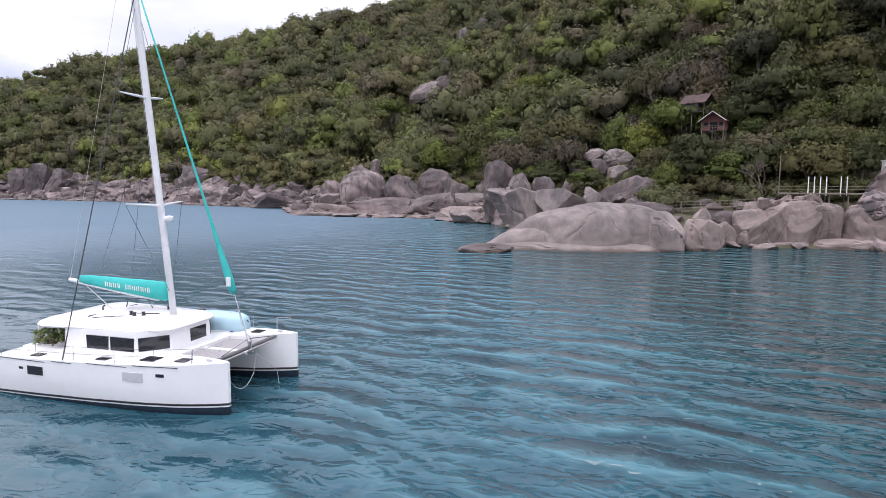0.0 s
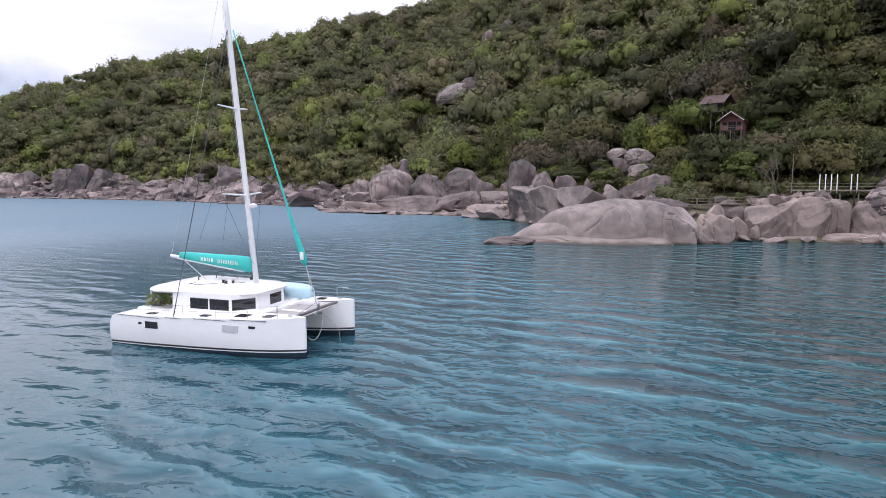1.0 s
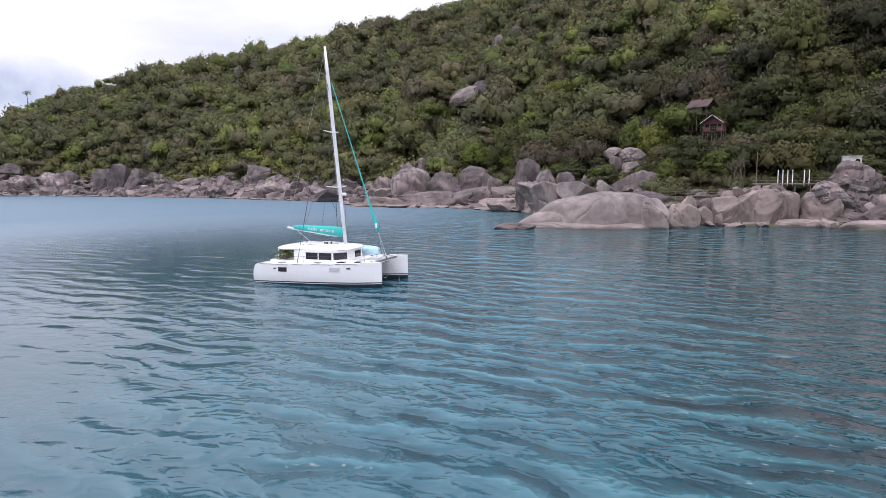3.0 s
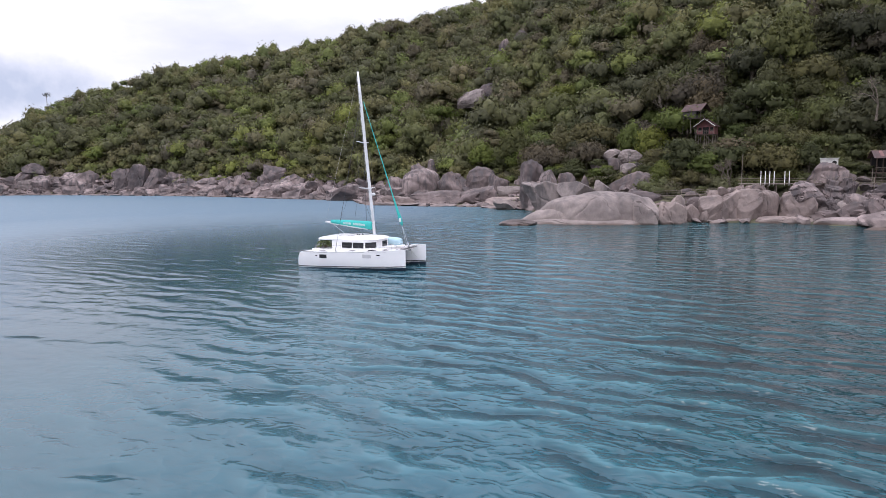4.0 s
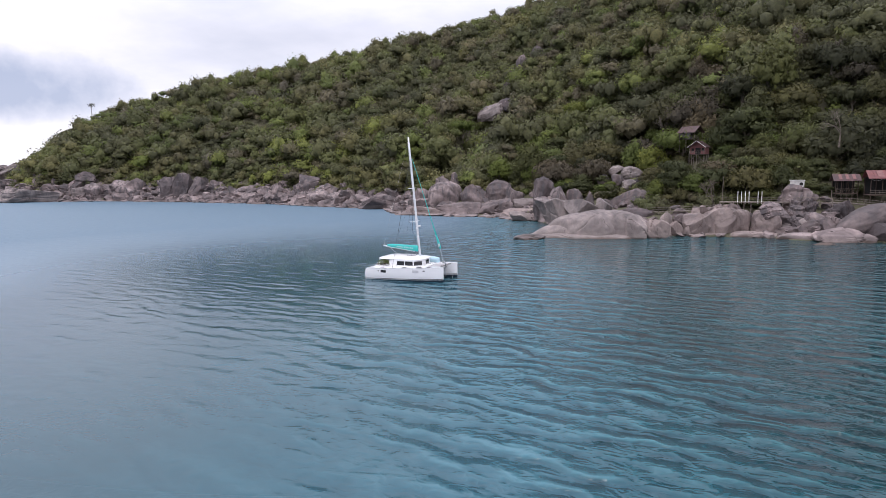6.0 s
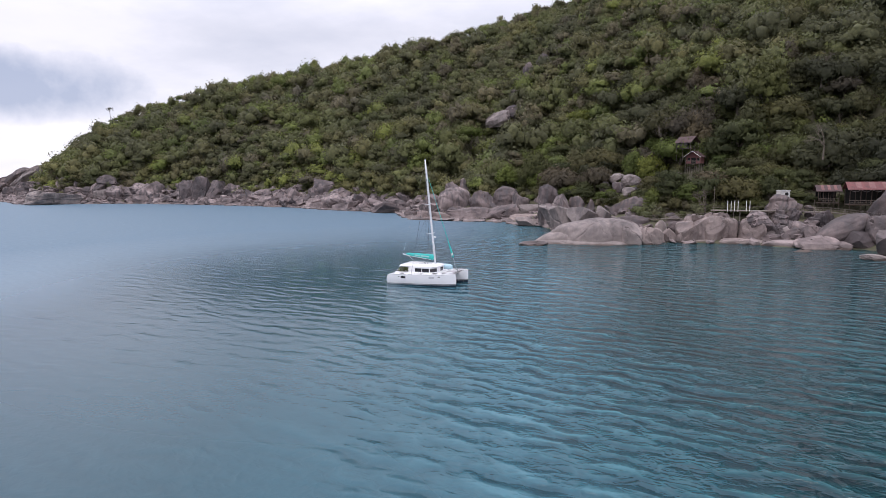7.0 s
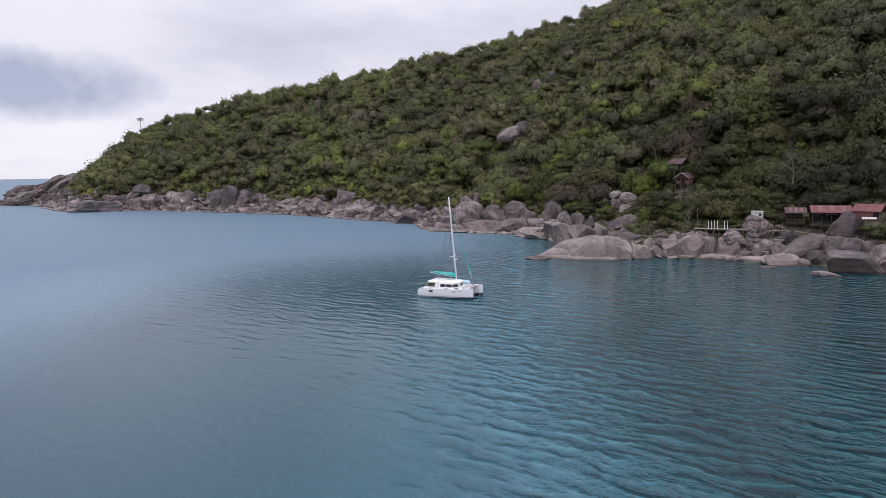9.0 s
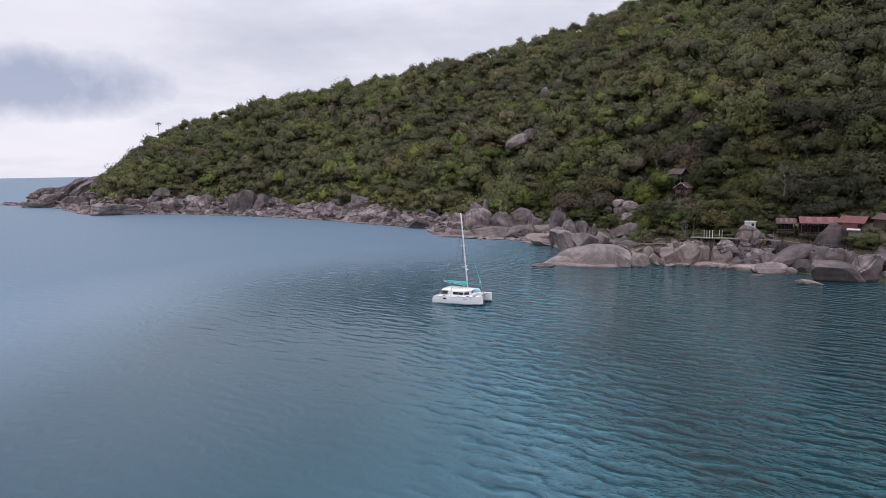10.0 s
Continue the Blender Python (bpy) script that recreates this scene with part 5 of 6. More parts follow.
crag(19.4, 131, 8.5, 13.6, 7.2, 40, 0.8, 20, (0, -18), **UPPER)
crag(16.0, 127.5, 8.5, 12.4, 5.0, 253, 0.9, 40, (0, 8), mat=M_ROCK_DARK, **UPPER)
crag(22.4, 127.0, 8.5, 11.8, 4.2, 254, 0.9, 80, (0, -8), **UPPER)
crag(5.2, 133.0, 10.5, 13.6, 3.6, 255, 0.9, 15, mat=M_ROCK_DARK, **UPPER)
crag(28.7, 124, 11.5, 16.8, 3.6, 44, 0.9, 30, (10, 24), sub=5, cuts=10, mat=M_ROCK_PALE)
crag(20.5, 84, -0.5, 5.6, 10.0, 45, 0.8, 10, sub=5, **SLAB)
crag(31.6, 88, 2.0, 5.4, 6.2, 46, 0.7, 20, (0, -6), cuts=12, keep=0.45)
crag(38.1, 95, 5.0, 8.2, 3.4, 47, 0.9, 10)
# the pink cliffs under the deck
crag(27.2, 67.0, -1.0, 4.4, 5.4, 3, 1.1, 20, (10, 16), sub=5, cuts=14, keep=0.45, sharp=80, square=3.4, rough=0.05, **CLIFF)
crag(28.8, 78.0, 0.5, 4.9, 3.0, 48, 1.0, 0, mat=M_ROCK_PALE)
crag(31.2, 72.0, -0.8, 3.4, 2.7, 49, 1.1, 20, sub=4, square=3.4, **CLIFF)
crag(29.2, 70.5, -0.8, 1.8, 3.2, 113, 1.0, 50, sub=4, **CLIFF)
crag(33.4, 72.4, -0.8, 2.2, 2.4, 114, 1.0, 70, sub=4, **CLIFF)
crag(32.2, 79.5, 0.0, 4.5, 5.0, 115, 0.8, 10, (0, 10), mat=M_ROCK_DARK)
FACE = dict(sub=6, cuts=6, square=4.2, cracks=5, crack_depth=0.05, keep=0.72, rough=0.045, sharp=70, ledges=0.03)
crag(35.2, 75.0, -1.0, 4.9, 5.0, 50, 1.2, 14, (8, -10), **FACE, **CLIFF)
crag(38.4, 76.6, -1.0, 5.9, 5.2, 250, 1.2, 18, (9, -6), **FACE, **CLIFF)
crag(41.4, 77.0, -1.0, 6.2, 5.6, 51, 1.1, 10, (7, 2), **FACE, **CLIFF)
crag(43.9, 77.6, -1.0, 6.0, 4.2, 251, 1.3, 20, (5, 3), **FACE, **CLIFF)
for k in range(13):
    u = k / 12
    crag(34.6 + 9.4 * u, 77.0 + (k * 7 % 5) * 0.55, 3.6 + 1.7 * u ** 0.6, 5.5 + 1.3 * u ** 0.6 + (k * 5 % 4) * 0.16, 1.3 + (k * 3 % 5) * 0.28, 260 + k, 0.8, k * 37, (k * 11 % 30 - 15, k * 17 % 36 - 18),
         label="small broken block of pink granite on the cliff's top", mat=M_ROCK_PINK, sub=4, cuts=12, keep=0.42, sharp=70, square=4.0)
crag(49.5, 76.6, -1.0, 5.6, 5.2, 52, 1.3, 22, (10, 4), sub=5, cuts=4, square=3.6, cracks=1, keep=0.8, rough=0.05, label="smooth grey-pink granite wall beside a dark cleft", category="rock cliff", mat=M_ROCK_PINK)
rock(51.0, 77.4, 4.9, 7.0, 6.6, 5.2, 53, 20, (0, 4), sub=5, rough=0.09, cracks=7, crack_depth=0.06, keep=0.6, ledges=0.09)
STACK = dict(sub=5, cuts=12, keep=0.5, sharp=60, cracks=7, crack_depth=0.1, ledges=0.16, square=3.2)
crag(55.5, 80, 2.4, 7.9, 4.3, 54, 0.9, 10, **STACK)
crag(55.3, 77, 0.8, 4.6, 3.9, 55, 1.0, 35, mat=M_ROCK_DARK, **STACK)
crag(58.8, 78, 1.2, 5.3, 3.9, 116, 1.0, 15, **STACK)
crag(58.6, 82, 2.8, 8.1, 3.4, 58, 1.0, 5, mat=M_ROCK_DARK, **STACK)
crag(61.1, 80, 2.2, 5.5, 2.8, 117, 1.0, 65, **STACK)
crag(56.5, 89.5, 5.0, 11.2, 8.8, 56, 0.8, 5, (0, -5), sub=5, rough=0.09, cuts=14, keep=0.4, cracks=8, crack_depth=0.06, ledges=0.13, label="cracked and layered granite knoll under the pump house")
crag(61.8, 75, 0.4, 4.6, 5.0, 59, 1.0, 20, sub=5, cracks=9, crack_depth=0.09)
crag(64.6, 80, 2.2, 7.9, 5.2, 60, 1.0, 10, sub=5, cracks=8, crack_depth=0.09, mat=M_ROCK_DARK)
rock(49.5, 74.2, -1.0, 15.0, 6.0, 4.4, 62, 2, (0, 1), sub=5, cuts=6, square=3.6, keep=0.75, sharp=50, rough=0.06, ledges=0.03, **LEDGE)
rock(57.8, 71.2, -0.9, 12.0, 6.0, 4.6, 160, -14, (0, -2), sub=5, cuts=6, square=3.6, keep=0.75, sharp=50, rough=0.06, ledges=0.03, label="low wave-washed ledge of grey granite", category="rock ledge")
rock(40.5, 75.2, -1.0, 14.0, 5.0, 3.4, 161, 14, (0, 0), sub=5, cuts=6, square=3.6, keep=0.75, sharp=50, rough=0.06, ledges=0.03, **LEDGE)
rock(67.2, 73.2, 3.8, 13.2, 8, 5.0, 63, 18, (0, -27), sub=5, cuts=6, rough=0.05, keep=0.75, cracks=1, crack_depth=0.03, ledges=0.015, label="smooth sloping slab of dark grey granite over the sea", category="rock slab", mat=M_ROCK_DARK)
rock(63.0, 68.2, 0.6, 11.0, 7.0, 4.2, 64, 16, (0, -7), sub=5, cuts=12, keep=0.5, sharp=70, rough=0.05, square=3.2, cracks=2, label="low wave-washed ledge of grey granite", category="rock ledge")
crag(69.9, 70.5, -1.0, 3.8, 7.4, 65, 0.8, 30, cuts=8, mat=M_ROCK_DARK)
crag(74.1, 72, 1.4, 7.2, 5.6, 66, 1.0, 30, mat=M_ROCK_DARK)
crag(77.5, 70, 2.0, 7.2, 5.0, 67, 0.8, 20, (0, 8), cuts=14, keep=0.36, sharp=80, rough=0.05)
rock(71.0, 51.8, 0.1, 7.6, 2.6, 1.7, 68, 20, (0, 8), cuts=6, mat=M_ROCK_PALE, label="low pale rock just above the water", category="boulder")
rock(58.7, 60.9, -0.1, 4.4, 1.8, 1.0, 69, 20, cuts=5, mat=M_ROCK_DARK, label="low dark rock just above the water", category="boulder")
rock(77.0, 59.8, 1.6, 13.4, 8.0, 6.8, 70, 20, (0, 17), sub=5, cuts=10, rough=0.05, keep=0.5, sharp=60, square=3.0, cracks=1, crack_depth=0.03, ledges=0.02, label="large dark sloping granite boulder at the water", category="boulder", mat=M_ROCK_DARK)
crag(84.5, 64.1, -1.0, 6.6, 8.4, 71, 0.8, 20, sub=5, cuts=12, keep=0.45, sharp=60, cracks=5)
crag(91.5, 60.0, -1.0, 5.4, 8.0, 72, 1.0, 40, mat=M_ROCK_DARK)
crag(82.0, 71.0, 1.0, 6.4, 5.5, 73, 1.0, 40, mat=M_ROCK_DARK)
crag(78.2, 81.5, 3.0, 13.0, 9.2, 74, 0.8, 20, (0, 6), sub=5, cuts=9, keep=0.6, sharp=40, label="tall dark pointed rock below the huts", mat=M_ROCK_DARK)
crag(88.0, 70.0, 2.0, 8.0, 6.4, 75, 0.9, 60, mat=M_ROCK_DARK)
crag(44.6, 83.0, 0.0, 4.0, 4.0, 118, 1.0, 60, mat=M_ROCK_DARK)
crag(47.2, 84.5, 0.0, 4.6, 3.4, 119, 1.0, 10, mat=M_ROCK_DARK)
# the rocky head by the inner bay
crag(-53.6, 141.5, -0.5, 11.6, 13.4, 6, 0.85, 10, sub=5, cuts=4, rough=0.07, keep=0.8, cracks=2, crack_depth=0.04, label="great rounded granite boulder with dark streaks")
crag(-66.0, 147, 1.0, 9.0, 9.0, 76, 0.8, 30, sub=5)
crag(-62.5, 138, -0.5, 5.2, 6.5, 77, 1.0, 20)
crag(-59.5, 152, 5.0, 13.6, 6.5, 78, 0.9, 20)
crag(-53.6, 151, 6.0, 14.8, 5.0, 79, 0.9, 70)
crag(-41.5, 139, 1.0, 10.4, 10.0, 80, 0.8, 15, (0, -18), sub=5)
crag(-32.5, 141, 1.5, 12.0, 11.0, 81, 0.85, 5, sub=5, cuts=4, keep=0.8)
crag(-25.0, 136, 2.0, 9.2, 6.2, 82, 0.9, 50)
crag(-16.6, 141, 1.0, 13.7, 9.4, 7, 0.9, 0, sub=5, cuts=4, keep=0.8, label="tall domed granite boulder standing on end")
crag(-10.6, 128, -0.4, 7.2, 9.0, 83, 0.9, 12, (0, 8), sub=5, cuts=4, keep=0.78)
crag(-17.5, 129, -0.4, 5.8, 8.4, 84, 0.9, 45, sub=5)
crag(-10.2, 113, -1.2, 2.4, 6.8, 85, 0.9, 15, cuts=9, **LEDGE)
crag(-19.5, 123, -1.2, 2.8, 13.0, 86, 0.6, 5, sub=5, **LEDGE)
crag(-30.0, 128, -1.0, 5.4, 16.0, 87, 0.55, -5, (0, -5), sub=5, **SLAB)
crag(-43.0, 128, -1.0, 4.4, 16.0, 88, 0.5, 8, (0, -6), sub=5, **SLAB)
crag(-54.0, 127, -1.2, 3.0, 15.0, 89, 0.5, -4, sub=5, **LEDGE)
crag(-58.0, 123.5, -1.2, 1.0, 11.0, 90, 0.4, 2, **LEDGE)
crag(-5.0, 104, -1.0, 4.6, 7.0, 91, 1.0, 20)
# the far shore
crag(-90.0, 157, -1.0, 6.0, 17.5, 92, 0.6, -10, (0, -4), sub=5, label="long sloping whale-backed rock on the far shore")
crag(-116.0, 183, 0.0, 12.0, 8.6, 93, 0.9, 0, (0, 6), sub=5, cuts=8, keep=0.55, label="pointed upright granite boulder under the forest")
crag(-149.0, 193, 3.0, 15.0, 12.5, 94, 0.8, 0, sub=5, label="dark weathered granite block under the forest")
crag(-343.0, 181, -1.5, 9.0, 34.0, 97, 0.5, 25, (0, -4), sub=5, cuts=6, label="long low granite hump running into the sea", mat=M_ROCK_PALE)
cluster(-225.0, 198, 26, 12, 12, 14, 31, "dark jointed granite block above the far shore")
cluster(-392.0, 198, 26, 10, 10, 12, 33)
cluster(-180.0, 192, 30, 10, 8, 14, 35)
cluster(-128.0, 173, 24, 10, 8, 12, 36)
for x, y, w, deep, top, n, seed in ((-300, 203, 40, 12, 13, 16, 51), (-356, 190, 28, 12, 12, 12, 52), (-272, 205, 26, 12, 12, 10, 53), (-204, 197, 30, 11, 11, 14, 54), (-156, 184, 30, 10, 10, 14, 55), (-108, 167, 26, 10, 9, 12, 56), (-80, 158, 18, 12, 9, 10, 57)):
    cluster(x, y, w, deep, top, n, seed)
cluster(57.5, 73.8, 12, 5, 6.0, 16, 58, "stacked weathered granite block under the walkway")
cluster(71.0, 70.5, 10, 5, 5.0, 8, 59, "stacked weathered granite block under the walkway")
HEAD = dict(label="bare granite slab sloping down to the headland's tip", category="rock slab", sub=5, cuts=14, keep=0.42, sharp=60, rough=0.12, ledges=0.12)
rock(-498, 226, 1.0, 34, 14, 9.0, 120, 25, (0, -3), mat=M_ROCK_DARK, **HEAD)
rock(-489, 230, 5.0, 22, 14, 13.0, 121, 25, (0, -12), mat=M_ROCK_PALE, **HEAD)
rock(-534, 256, 7.5, 28, 16, 17.0, 122, 25, (0, -16), **HEAD)
rock(-497, 258, 11.5, 46, 20, 18.0, 123, 25, (0, -27), **HEAD)
rock(-506, 249, 10.0, 26, 12, 12.0, 124, 30, (0, -24), **HEAD)
rock(-464, 250, 13.5, 40, 18, 17.0, 125, 25, (0, -36), mat=M_ROCK_PALE, **HEAD)
rock(-450, 252, 18.0, 26, 14, 16.0, 126, 20, (0, -30), **HEAD)
rock(-440, 236, 8.0, 24, 14, 14.0, 127, 25, (0, -20), mat=M_ROCK_PALE, **HEAD)
rock(-429, 226, 8.0, 17, 12, 13.0, 128, 40, (0, 14), **HEAD)
rock(-452, 230, 5.0, 20, 12, 12.0, 129, 10, (0, -10), **HEAD)
rock(-415, 214, 5.0, 16, 12, 11.0, 130, 60, (0, 16), mat=M_ROCK_DARK, **HEAD)
rock(-402, 218, 10.0, 14, 10, 12.0, 131, 20, (0, -20), **HEAD)
rock(-381, 210, 8.0, 13, 10, 13.0, 132, 25, (0, -14), mat=M_ROCK_PALE, **HEAD)
cluster(-478.0, 240, 30, 16, 14, 12, 41, "jumbled granite block below the headland's tip", -14)
cluster(-440.0, 222, 30, 12, 9, 12, 42, "jumbled granite block below the headland's tip", -8)
cluster(-512.0, 238, 24, 10, 8, 8, 43, "jumbled granite block below the headland's tip", -8)
BLOCK = dict(label="jointed granite block on the far shore", sub=4, cuts=9, keep=0.55, sharp=70, rough=0.1, ledges=0.1, square=4.5)
rock(-335, 202, 5.625, 10.5, 8.25, 10.08, 133, 25, (0, 4), mat=M_ROCK_DARK, **BLOCK)
rock(-324, 203, 3.75, 13.5, 9, 10.8, 134, 30, (0, 10), mat=M_ROCK_PALE, **BLOCK)
rock(-314, 203, 6.75, 11.25, 8.25, 8.64, 135, 25, (0, 12), **BLOCK)
rock(-340, 199, 3, 11.25, 8.25, 7.92, 136, 10, (0, -8), **BLOCK)
rock(-258, 207, 3.75, 12, 7.5, 12.24, 137, 25, (0, 6), mat=M_ROCK_DARK, **BLOCK)
rock(-269, 210, 2.625, 9.75, 7.5, 7.92, 138, 50, (0, 12), **BLOCK)
rock(-318, 205, 2.25, 10.5, 7.5, 7.2, 139, 20, (0, -12), mat=M_ROCK_PALE, **BLOCK)
STEEP = dict(label="dark steep granite block streaked with lichen", category="rock cliff", sub=5, cuts=8, keep=0.6, sharp=70, rough=0.08, square=5.0, ledges=0.06, mat=M_ROCK_DARK)
rock(-255, 206, 6.0, 11, 12, 17, 150, 25, (0, -6), **STEEP)
rock(-245, 207, 7.0, 12, 12, 19, 151, 22, (4, 3), **STEEP)
rock(-235, 208, 5.5, 11, 12, 17, 152, 18, (0, 8), **STEEP)
rock(-331, 206, 8.0, 22, 12, 10, 153, 25, (0, -36), label="great slab leaning on the far shore", category="rock slab", sub=5, cuts=10, keep=0.5, sharp=70)
rock(-325, 208, 14.0, 14, 10, 8, 154, 25, (0, 14), label="dark block capping the leaning slab", sub=5, cuts=10, keep=0.5, sharp=70, mat=M_ROCK_DARK)
join_far_blocks()
# bare rock on the hillside
BALD = dict(sub=5, cuts=7, keep=0.66, sharp=50, cracks=5, crack_depth=0.06)
rock(-66.5, 231.5, 43.8, 15.0, 11.0, 7.0, 104, 12, (34, -26), label="bald grey rock face showing through the forest", mat=M_ROCK_PALE, **BALD)
rock(-59.0, 236.0, 48.0, 10.0, 9.0, 5.5, 155, 30, (34, -24), label="bald grey rock face showing through the forest", **BALD)
rock(-62.5, 250.0, 57.0, 6.0, 6.0, 9.0, 156, 30, (20, -10), label="dark rock outcrop among the trees", mat=M_ROCK_DARK, **BALD)
rock(-61.5, 277.0, 72.0, 8.0, 7.0, 15.0, 105, 0, (14, -14), label="dark upright rock outcrop among the trees", **BALD)
rock(-56.5, 282.0, 79.0, 6.5, 6.0, 11.0, 157, 40, (10, 10), label="dark upright rock outcrop among the trees", mat=M_ROCK_DARK, **BALD)


# ---- huts, deck and walkway ----
def gable_roof(bm, w, d, eave, rise, over=0.45, thick=0.07):
    """Two pitched sheets; the ridge runs along y."""
    for s in (-1, 1):
        x1, z1 = s * (w / 2 + over), eave - rise * over / (w / 2)
        pts = [(0, -d / 2 - over, eave + rise), (x1, -d / 2 - over, z1), (x1, d / 2 + over, z1), (0, d / 2 + over, eave + rise)]
        lo = [bm.verts.new(p) for p in pts]
        hi = [bm.verts.new((p[0], p[1], p[2] + thick)) for p in pts]
        bm.faces.new(lo)
        bm.faces.new(hi[::-1])
        for k in range(4):
            bm.faces.new((lo[k], lo[(k + 1) % 4], hi[(k + 1) % 4], hi[k]))
    return bm


def roof_ribs(bm, w, d, eave, rise, over=0.45, step=0.6):
    n = int((d + 2 * over) / step)
    for s in (-1, 1):
        x1, z1 = s * (w / 2 + over), eave - rise * over / (w / 2)
        for k in range(n + 1):
            y = -d / 2 - over + k * (d + 2 * over) / n
            tube(bm, [(s * 0.02, y, eave + rise + 0.09), (x1, y, z1 + 0.09)], 0.035, 4)
    return bm


def hut(label, m, w, d, floor, wall, rise, stilts, wall_mat, roof_mat, porch=1.4, group="", trim=None):
    """A boarded hut on stilts; its gable front faces -y, with a porch before it. Heights are above the foot."""
    h = thing("hut", label, "hut", m, group)
    y0, y1 = -d / 2 + porch, d / 2
    part("floor", box(bmesh.new(), -w / 2, w / 2, -d / 2, d / 2, floor - 0.15, floor, 0.02), M_DARKWOOD, h)
    t = 0.08
    for name, b in (("side_wall", (-w / 2, -w / 2 + t, y0, y1)), ("side_wall", (w / 2 - t, w / 2, y0, y1)), ("back_wall", (-w / 2, w / 2, y1 - t, y1))):
        part(name, box(bmesh.new(), *b, floor, floor + wall), wall_mat, h)
    dw = w * 0.17
    for name, x0, x1, z0, z1 in (("front_wall", -w / 2, -dw, 0, wall), ("front_wall", dw, w / 2, 0, wall), ("lintel", -dw, dw, wall * 0.82, wall)):
        part(name, box(bmesh.new(), x0, x1, y0, y0 + t, floor + z0, floor + z1), wall_mat, h)
    for s in (-1, 1):
        x0, x1 = sorted((s * w * 0.24, s * w * 0.42))
        win = part("window", box(bmesh.new(), x0, x1, y0 - 0.03, y0 + 0.005, floor + wall * 0.4, floor + wall * 0.78, 0.01), M_VOID, h, "dark unglazed window")
        part("window_frame", box(bmesh.new(), x0 - 0.05, x1 + 0.05, y0 - 0.05, y0 - 0.031, floor + wall * 0.35, floor + wall * 0.4), M_WOOD, win)
    part("doorway", box(bmesh.new(), -dw, dw, y0 + 0.09, y0 + 0.13, floor, floor + wall * 0.82), M_VOID, h, "dark doorway")
    bm = bmesh.new()
    a, b, c = (-w / 2, floor + wall), (w / 2, floor + wall), (0, floor + wall + rise)
    v = [[bm.verts.new((x, y, z)) for x, z in (a, b, c)] for y in (y0, y0 + t)]
    bm.faces.new(v[0])
    bm.faces.new(v[1][::-1])
    for k in range(3):
        bm.faces.new((v[0][k], v[0][(k + 1) % 3], v[1][(k + 1) % 3], v[1][k]))
    part("gable", bm, wall_mat, h)
    roof = part("roof", gable_roof(bmesh.new(), w, d, floor + wall + 0.02, rise), roof_mat, h)
    part("roof_ribs", roof_ribs(bmesh.new(), w, d, floor + wall + 0.02, rise), roof_mat, roof)
    if trim:
        for s in (-1, 1):
            k = w / 2 + 0.5
            part("bargeboard", tube(bmesh.new(), [(0, -d / 2 - 0.5, floor + wall + rise + 0.03), (s * k, -d / 2 - 0.5, floor + wall + rise - rise * k / (w / 2) + 0.03)], 0.07, 4), trim, roof, "pale bargeboard")
    for x in (-w / 2 + 0.1, 0, w / 2 - 0.1):
        for y in (-d / 2 + 0.1, 0.2, d / 2 - 0.15):
            part("stilt", tube(bmesh.new(), [(x, y, -stilts), (x, y, floor - 0.1)], 0.085, 7), M_WOOD, h)
    for x in (-w / 2 + 0.08, w / 2 - 0.08):
        part("porch_post", tube(bmesh.new(), [(x, -d / 2 + 0.08, floor), (x, -d / 2 + 0.08, floor + wall)], 0.06, 7), M_WOOD, h)
    for z in (0.5, 0.95):
        part("porch_rail", tube(bmesh.new(), [(-w / 2 + 0.08, -d / 2 + 0.06, floor + z), (w / 2 - 0.08, -d / 2 + 0.06, floor + z)], 0.035, 5), M_WOOD, h)
    for k in range(9):
        x = -w / 2 + 0.2 + k * (w - 0.4) / 8
        part("baluster", tube(bmesh.new(), [(x, -d / 2 + 0.06, floor), (x, -d / 2 + 0.06, floor + 0.95)], 0.02, 4), M_WOOD, h)
    for s in (-1, 1):
        part("brace", tube(bmesh.new(), [(s * (w / 2 - 0.1), -d / 2 + 0.12, -stilts * 0.4), (s * 0.2, -d / 2 + 0.12, floor - 0.15)], 0.04, 5), M_WOOD, h)
    return h


hut("faded red hut on stilts with a pale-edged gable", pose(34.2, 126.0, 17.8, 0, 0, -14), 4.4, 5.0, 1.4, 2.2, 1.6, 2.5, M_REDWALL, M_BROWNROOF, group="hillside huts", trim=M_WHITE)
hut("weathered grey wooden hut on stilts under a rusty roof", pose(31.4, 136.5, 22.6, 0, 0, 58), 4.4, 5.4, 1.5, 2.2, 1.7, 2.6, M_GREYWALL, M_BROWNROOF, group="hillside huts")
hut("red-brown hut on a rock above the walkway", pose(83.0, 82.5, 10.0, 0, 0, 62), 4.4, 6.0, 0.6, 2.6, 1.5, 4.5, M_REDWALL, M_REDROOF, group="shore huts")
hut("dark timber hut under a grey sheet roof", pose(90.5, 80.0, 11.6, 0, 0, 40), 4.6, 5.0, 0.5, 2.3, 1.3, 5.0, M_DARKWOOD, M_BROWNROOF, group="shore huts")


